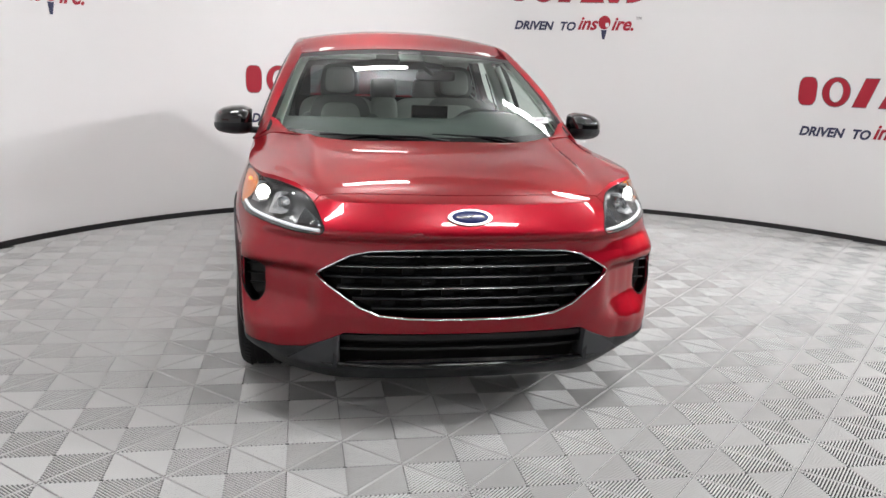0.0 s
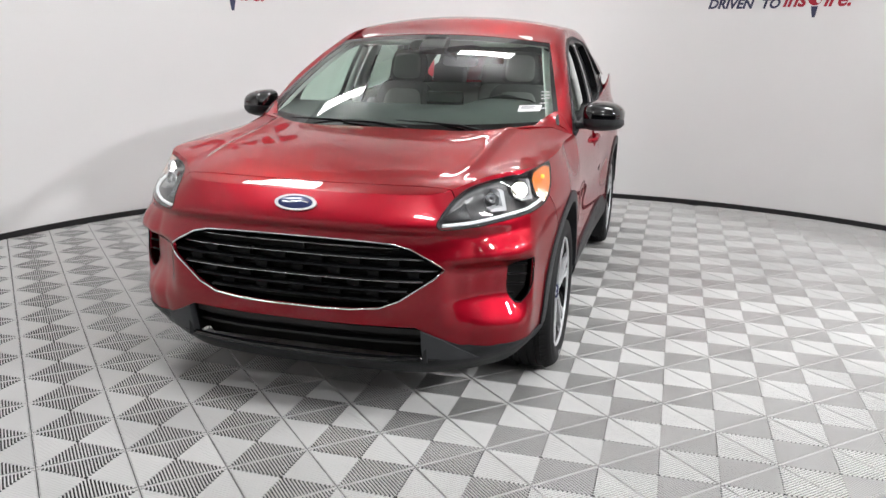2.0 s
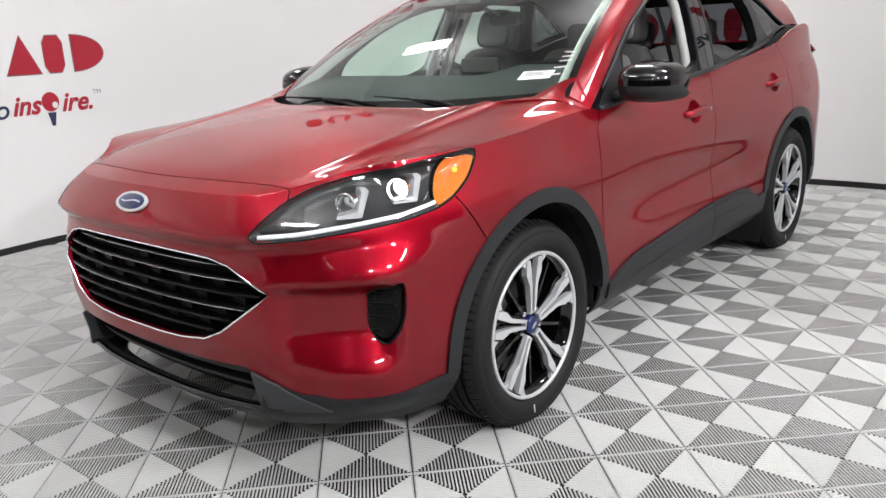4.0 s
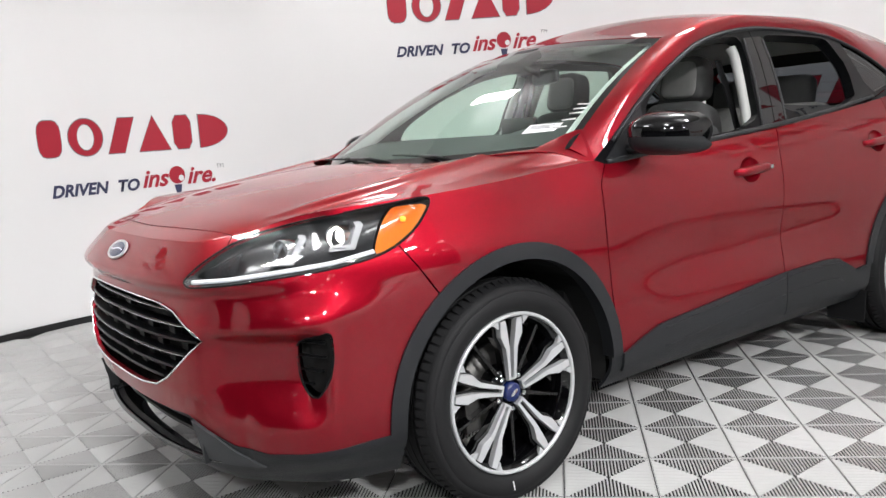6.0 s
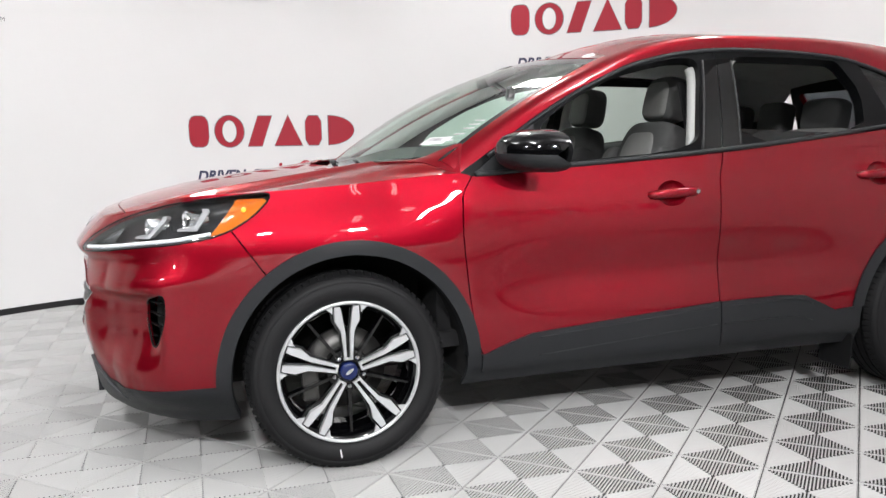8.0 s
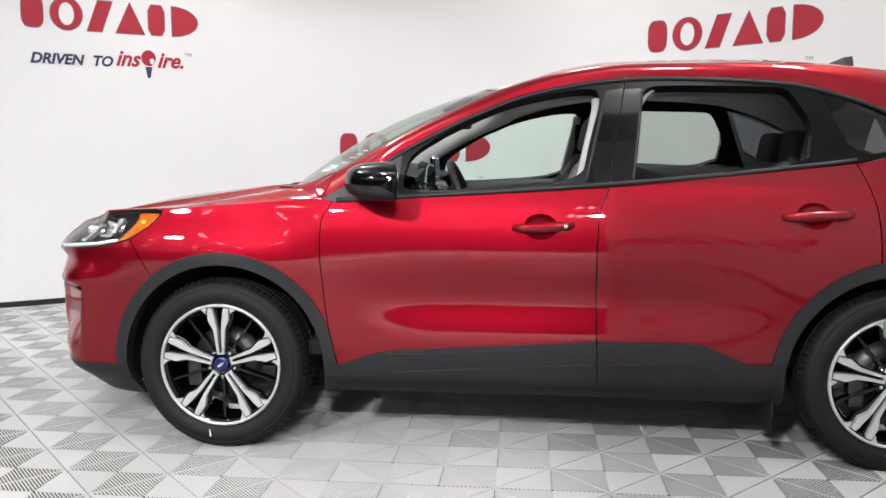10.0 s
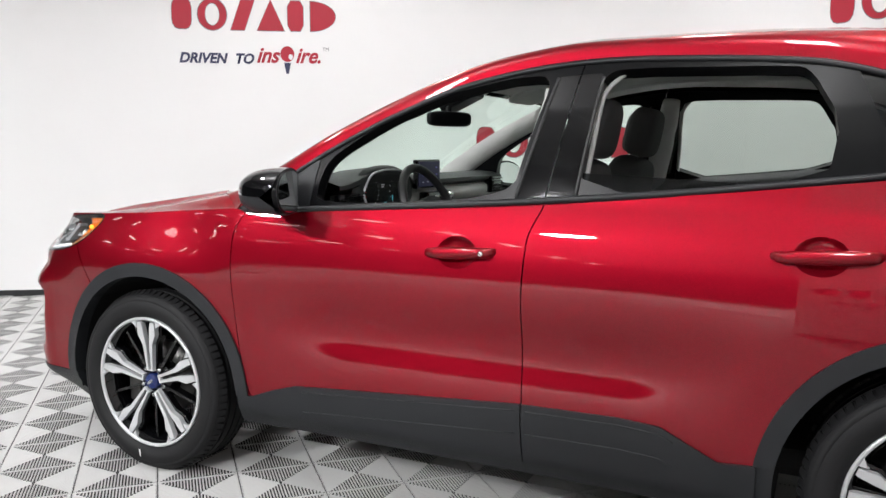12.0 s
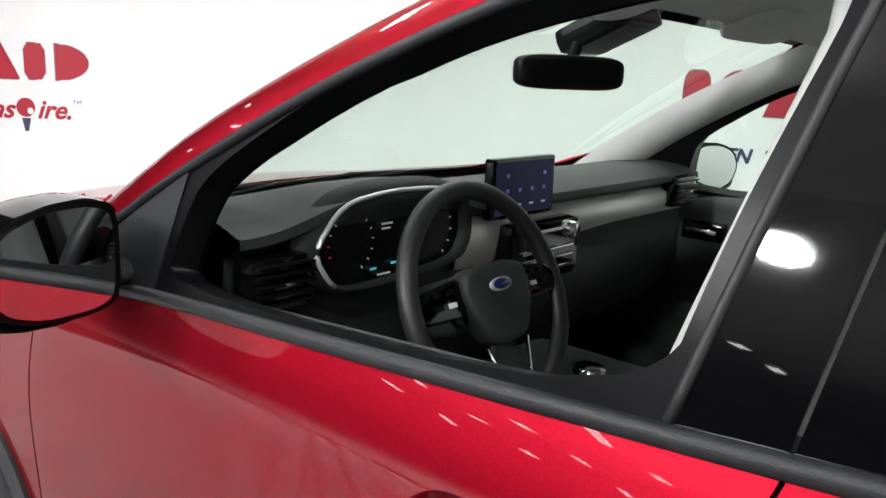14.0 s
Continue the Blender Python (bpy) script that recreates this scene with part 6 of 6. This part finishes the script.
def wall_sign(a0, z0):
    sign = tagged(new("wall_sign"), "red and navy printed sign on white wall", "sign", "signs on the booth wall")
    H, U = 0.255, SIGN_W / 6.0
    def grow(p, cx, cy, k):
        return [(cx + (x - cx) * k, cy + (y - cy) * k) for x, y in p]
    # the name: six plain red shapes with grey edges
    slab = rounded([(0.03, 0), (0.03, H), (0.19, H), (0.19, 0)], 2).tolist()
    ring = ellipse(0.365, H / 2, 0.122, H * 0.52, 36)
    slant = [(0.52, 0), (0.61, H), (0.73, H), (0.64, 0)]
    wedge = [(0.75, 0), (0.87, H * 1.03), (0.99, 0)]
    bar = rounded([(1.02, 0), (1.02, H), (1.16, H), (1.16, 0)], 1).tolist()
    half = [(1.225, 0), (1.225, H)] + [(1.225 + 0.225 * math.sin(a), H / 2 + H / 2 * math.cos(a)) for a in np.linspace(0.25, math.pi - 0.25, 16)]
    holes = {1: ellipse(0.365, H / 2, 0.062, H * 0.38, 36)}
    for i, shape in enumerate((slab, ring, slant, wedge, bar, half)):
        cx = sum(p[0] for p in shape) / len(shape)
        edge = grow(shape, cx, H / 2, 1.05)
        h2 = holes.get(i)
        wall_shape("shape_edge", edge, SIGN_GREY, sign, a0, z0, 0.002, grow(h2, cx, H / 2, 0.94) if h2 else None)
        wall_shape("shape", shape, SIGN_RED, sign, a0, z0, 0.0035, h2)
    # the line under it
    base = -0.285
    _, w = wall_words("DRIVEN", 0.118, 0.075, base, a0, z0, SIGN_NAVY, sign, 0.25, 0.97, 0.0045)
    wall_words("TO", 0.118, w + 0.055, base, a0, z0, SIGN_NAVY, sign, 0.25, 0.97, 0.0045)
    _, w2 = wall_words("ins", 0.185, 0.735, base + 0.012, a0, z0, SIGN_RED, sign, 0.35, 0.95, 0.005)
    cx = w2 + 0.062
    wall_shape("paddle", ellipse(cx, base + 0.085, 0.062, 0.068, 30), SIGN_RED, sign, a0, z0, 0.0035)
    wall_shape("paddle_ball", ellipse(cx + 0.030, base + 0.060, 0.020, 0.024, 18), WALL_WHITE, sign, a0, z0, 0.0045)
    wall_shape("paddle_handle", [(cx - 0.030, base + 0.010), (cx + 0.030, base + 0.010), (cx + 0.012, base - 0.018), (cx + 0.012, base - 0.085), (cx - 0.012, base - 0.085), (cx - 0.012, base - 0.018)], SIGN_NAVY, sign, a0, z0, 0.0035)
    _, w3 = wall_words("ire.", 0.185, cx + 0.070, base + 0.012, a0, z0, SIGN_RED, sign, 0.35, 0.95, 0.005)
    wall_words("TM", 0.045, w3 + 0.015, base + 0.115, a0, z0, SIGN_GREY, sign)


for a0, z0 in ((192.8, 1.21), (117.3, 1.165), (41.0, 1.22), (260.5, 1.21), (154.8, 2.14), (80.2, 2.17), (228.0, 2.30)):
    wall_sign(a0, z0)
# ---- ribbed floor tiles, laid diagonally to the car ----
TILE, PITCH, RIB_W, RIB_H = 0.300, 0.01154, 0.0053, 0.0046
RIB = material("pale_grey_rib", (0.50, 0.50, 0.49), 0.5, vary=0.06, scale=2.0, grain=0.1, grain_scale=300, spec=0.35)
info = RIB.node_tree.nodes.new("ShaderNodeObjectInfo")
shade = RIB.node_tree.nodes.new("ShaderNodeMapRange")
shade.inputs["To Min"].default_value, shade.inputs["To Max"].default_value = 0.93, 1.05
RIB.node_tree.links.new(info.outputs["Random"], shade.inputs["Value"])
bright = RIB.node_tree.nodes.new("ShaderNodeHueSaturation")
RIB.node_tree.links.new(shade.outputs["Result"], bright.inputs["Value"])
bsdf = RIB.node_tree.nodes["Principled BSDF"]
mixed = bsdf.inputs["Base Color"].links[0].from_socket
RIB.node_tree.links.new(mixed, bright.inputs["Color"])
RIB.node_tree.links.new(bright.outputs["Color"], bsdf.inputs["Base Color"])


def tile_arrays():
    """Ribs of one tile about its middle: four triangles, ribs at right angles to each edge, and a thin rim."""
    pts, faces = [], []

    def bar(a, b, w, h):
        d = (b[0] - a[0], b[1] - a[1])
        ln = math.hypot(*d)
        n = (-d[1] / ln * w / 2, d[0] / ln * w / 2)
        i = len(pts)
        low, top = -RIB_H, h - RIB_H
        for (px, py) in (a, b):
            for k, z in ((1, low), (0.92, top - 0.0010), (0.62, top), (-0.62, top), (-0.92, top - 0.0010), (-1, low)):
                pts.append((px + n[0] * k, py + n[1] * k, z))
        faces.extend((i + k, i + 6 + k, i + 7 + k, i + 1 + k) for k in range(5))
    half = TILE / 2
    n = round(TILE / PITCH)
    for side in range(4):
        c, s = math.cos(side * math.pi / 2), math.sin(side * math.pi / 2)
        for k in range(n):
            u = (k + 0.5) / n * TILE - half
            v0 = abs(u) + 0.001
            if half - v0 < 0.004:
                continue
            a, b = (u, v0), (u, half - 0.0050)
            bar((a[0] * c - a[1] * s, a[0] * s + a[1] * c), (b[0] * c - b[1] * s, b[0] * s + b[1] * c), RIB_W, RIB_H)
        a, b = (-half + 0.0015, half - 0.0030), (half - 0.0015, half - 0.0030)
        bar((a[0] * c - a[1] * s, a[0] * s + a[1] * c), (b[0] * c - b[1] * s, b[0] * s + b[1] * c), 0.0022, RIB_H - 0.0010)
    return np.array(pts), faces


tp, tf = tile_arrays()
tile_mesh = bpy.data.meshes.new("floor_tile")
tile_mesh.from_pydata(tp.tolist(), [], tf)
tile_mesh.materials.append(RIB)
LATTICE, TURN = Vector((1.400, -0.316, 0)), radians(45)
ca, sa = math.cos(TURN), math.sin(TURN)
floor = tagged(new("floor"), "pale grey ribbed interlocking floor tiles", kind="structure")
near, far = [], []
for i in range(-40, 41):
    for j in range(-40, 41):
        u, v = (i + 0.5) * TILE, (j + 0.5) * TILE
        x, y = LATTICE.x + u * ca - v * sa, LATTICE.y + u * sa + v * ca
        r, a = math.hypot(x - WALL_C[0], y - WALL_C[1]), math.degrees(math.atan2(y - WALL_C[1], x - WALL_C[0])) % 360
        inside = r < float(wall_radius(a)) + 0.1 if WALL_FROM < a < WALL_TO else (x < 7.5 and y > -7.5)
        if not inside:
            continue
        under = -0.55 < x < 0.55 and 0.4 < y < 3.2
        d = min(math.hypot(x - 2.0, y + 1.5), math.hypot(x - 0.4, y + 2.2), math.hypot(x - 1.8, y - 0.8))
        (far if under else near).append((d, x, y))
near.sort()
far += near[300:]
for _, x, y in near[:300]:
    t = new("tile", tile_mesh)
    t.parent = floor
    t.matrix_basis = pose(x, y, 0.0, 0, 0, 45)
pts = np.array([(x, y, 0) for _, x, y in far])
rot = tp @ np.array(((ca, sa, 0), (-sa, ca, 0), (0, 0, 1)))
allp = (pts[:, None, :] + rot[None]).reshape(-1, 3)
base = np.array(tf)
allf = (base[None] + (np.arange(len(far)) * len(tp))[:, None, None]).reshape(-1, 4)
me = bpy.data.meshes.new("floor_rest")
me.vertices.add(len(allp))
me.vertices.foreach_set("co", allp.ravel())
me.loops.add(allf.size)
me.loops.foreach_set("vertex_index", allf.ravel())
me.polygons.add(len(allf))
me.polygons.foreach_set("loop_start", np.arange(0, allf.size, 4))
me.polygons.foreach_set("loop_total", np.full(len(allf), 4))
me.update(calc_edges=True)
rest_ob = link_mesh("floor_rest", me, RIB, floor)
tagged(rest_ob, "pale grey ribbed floor tiles further off", kind="stuff")
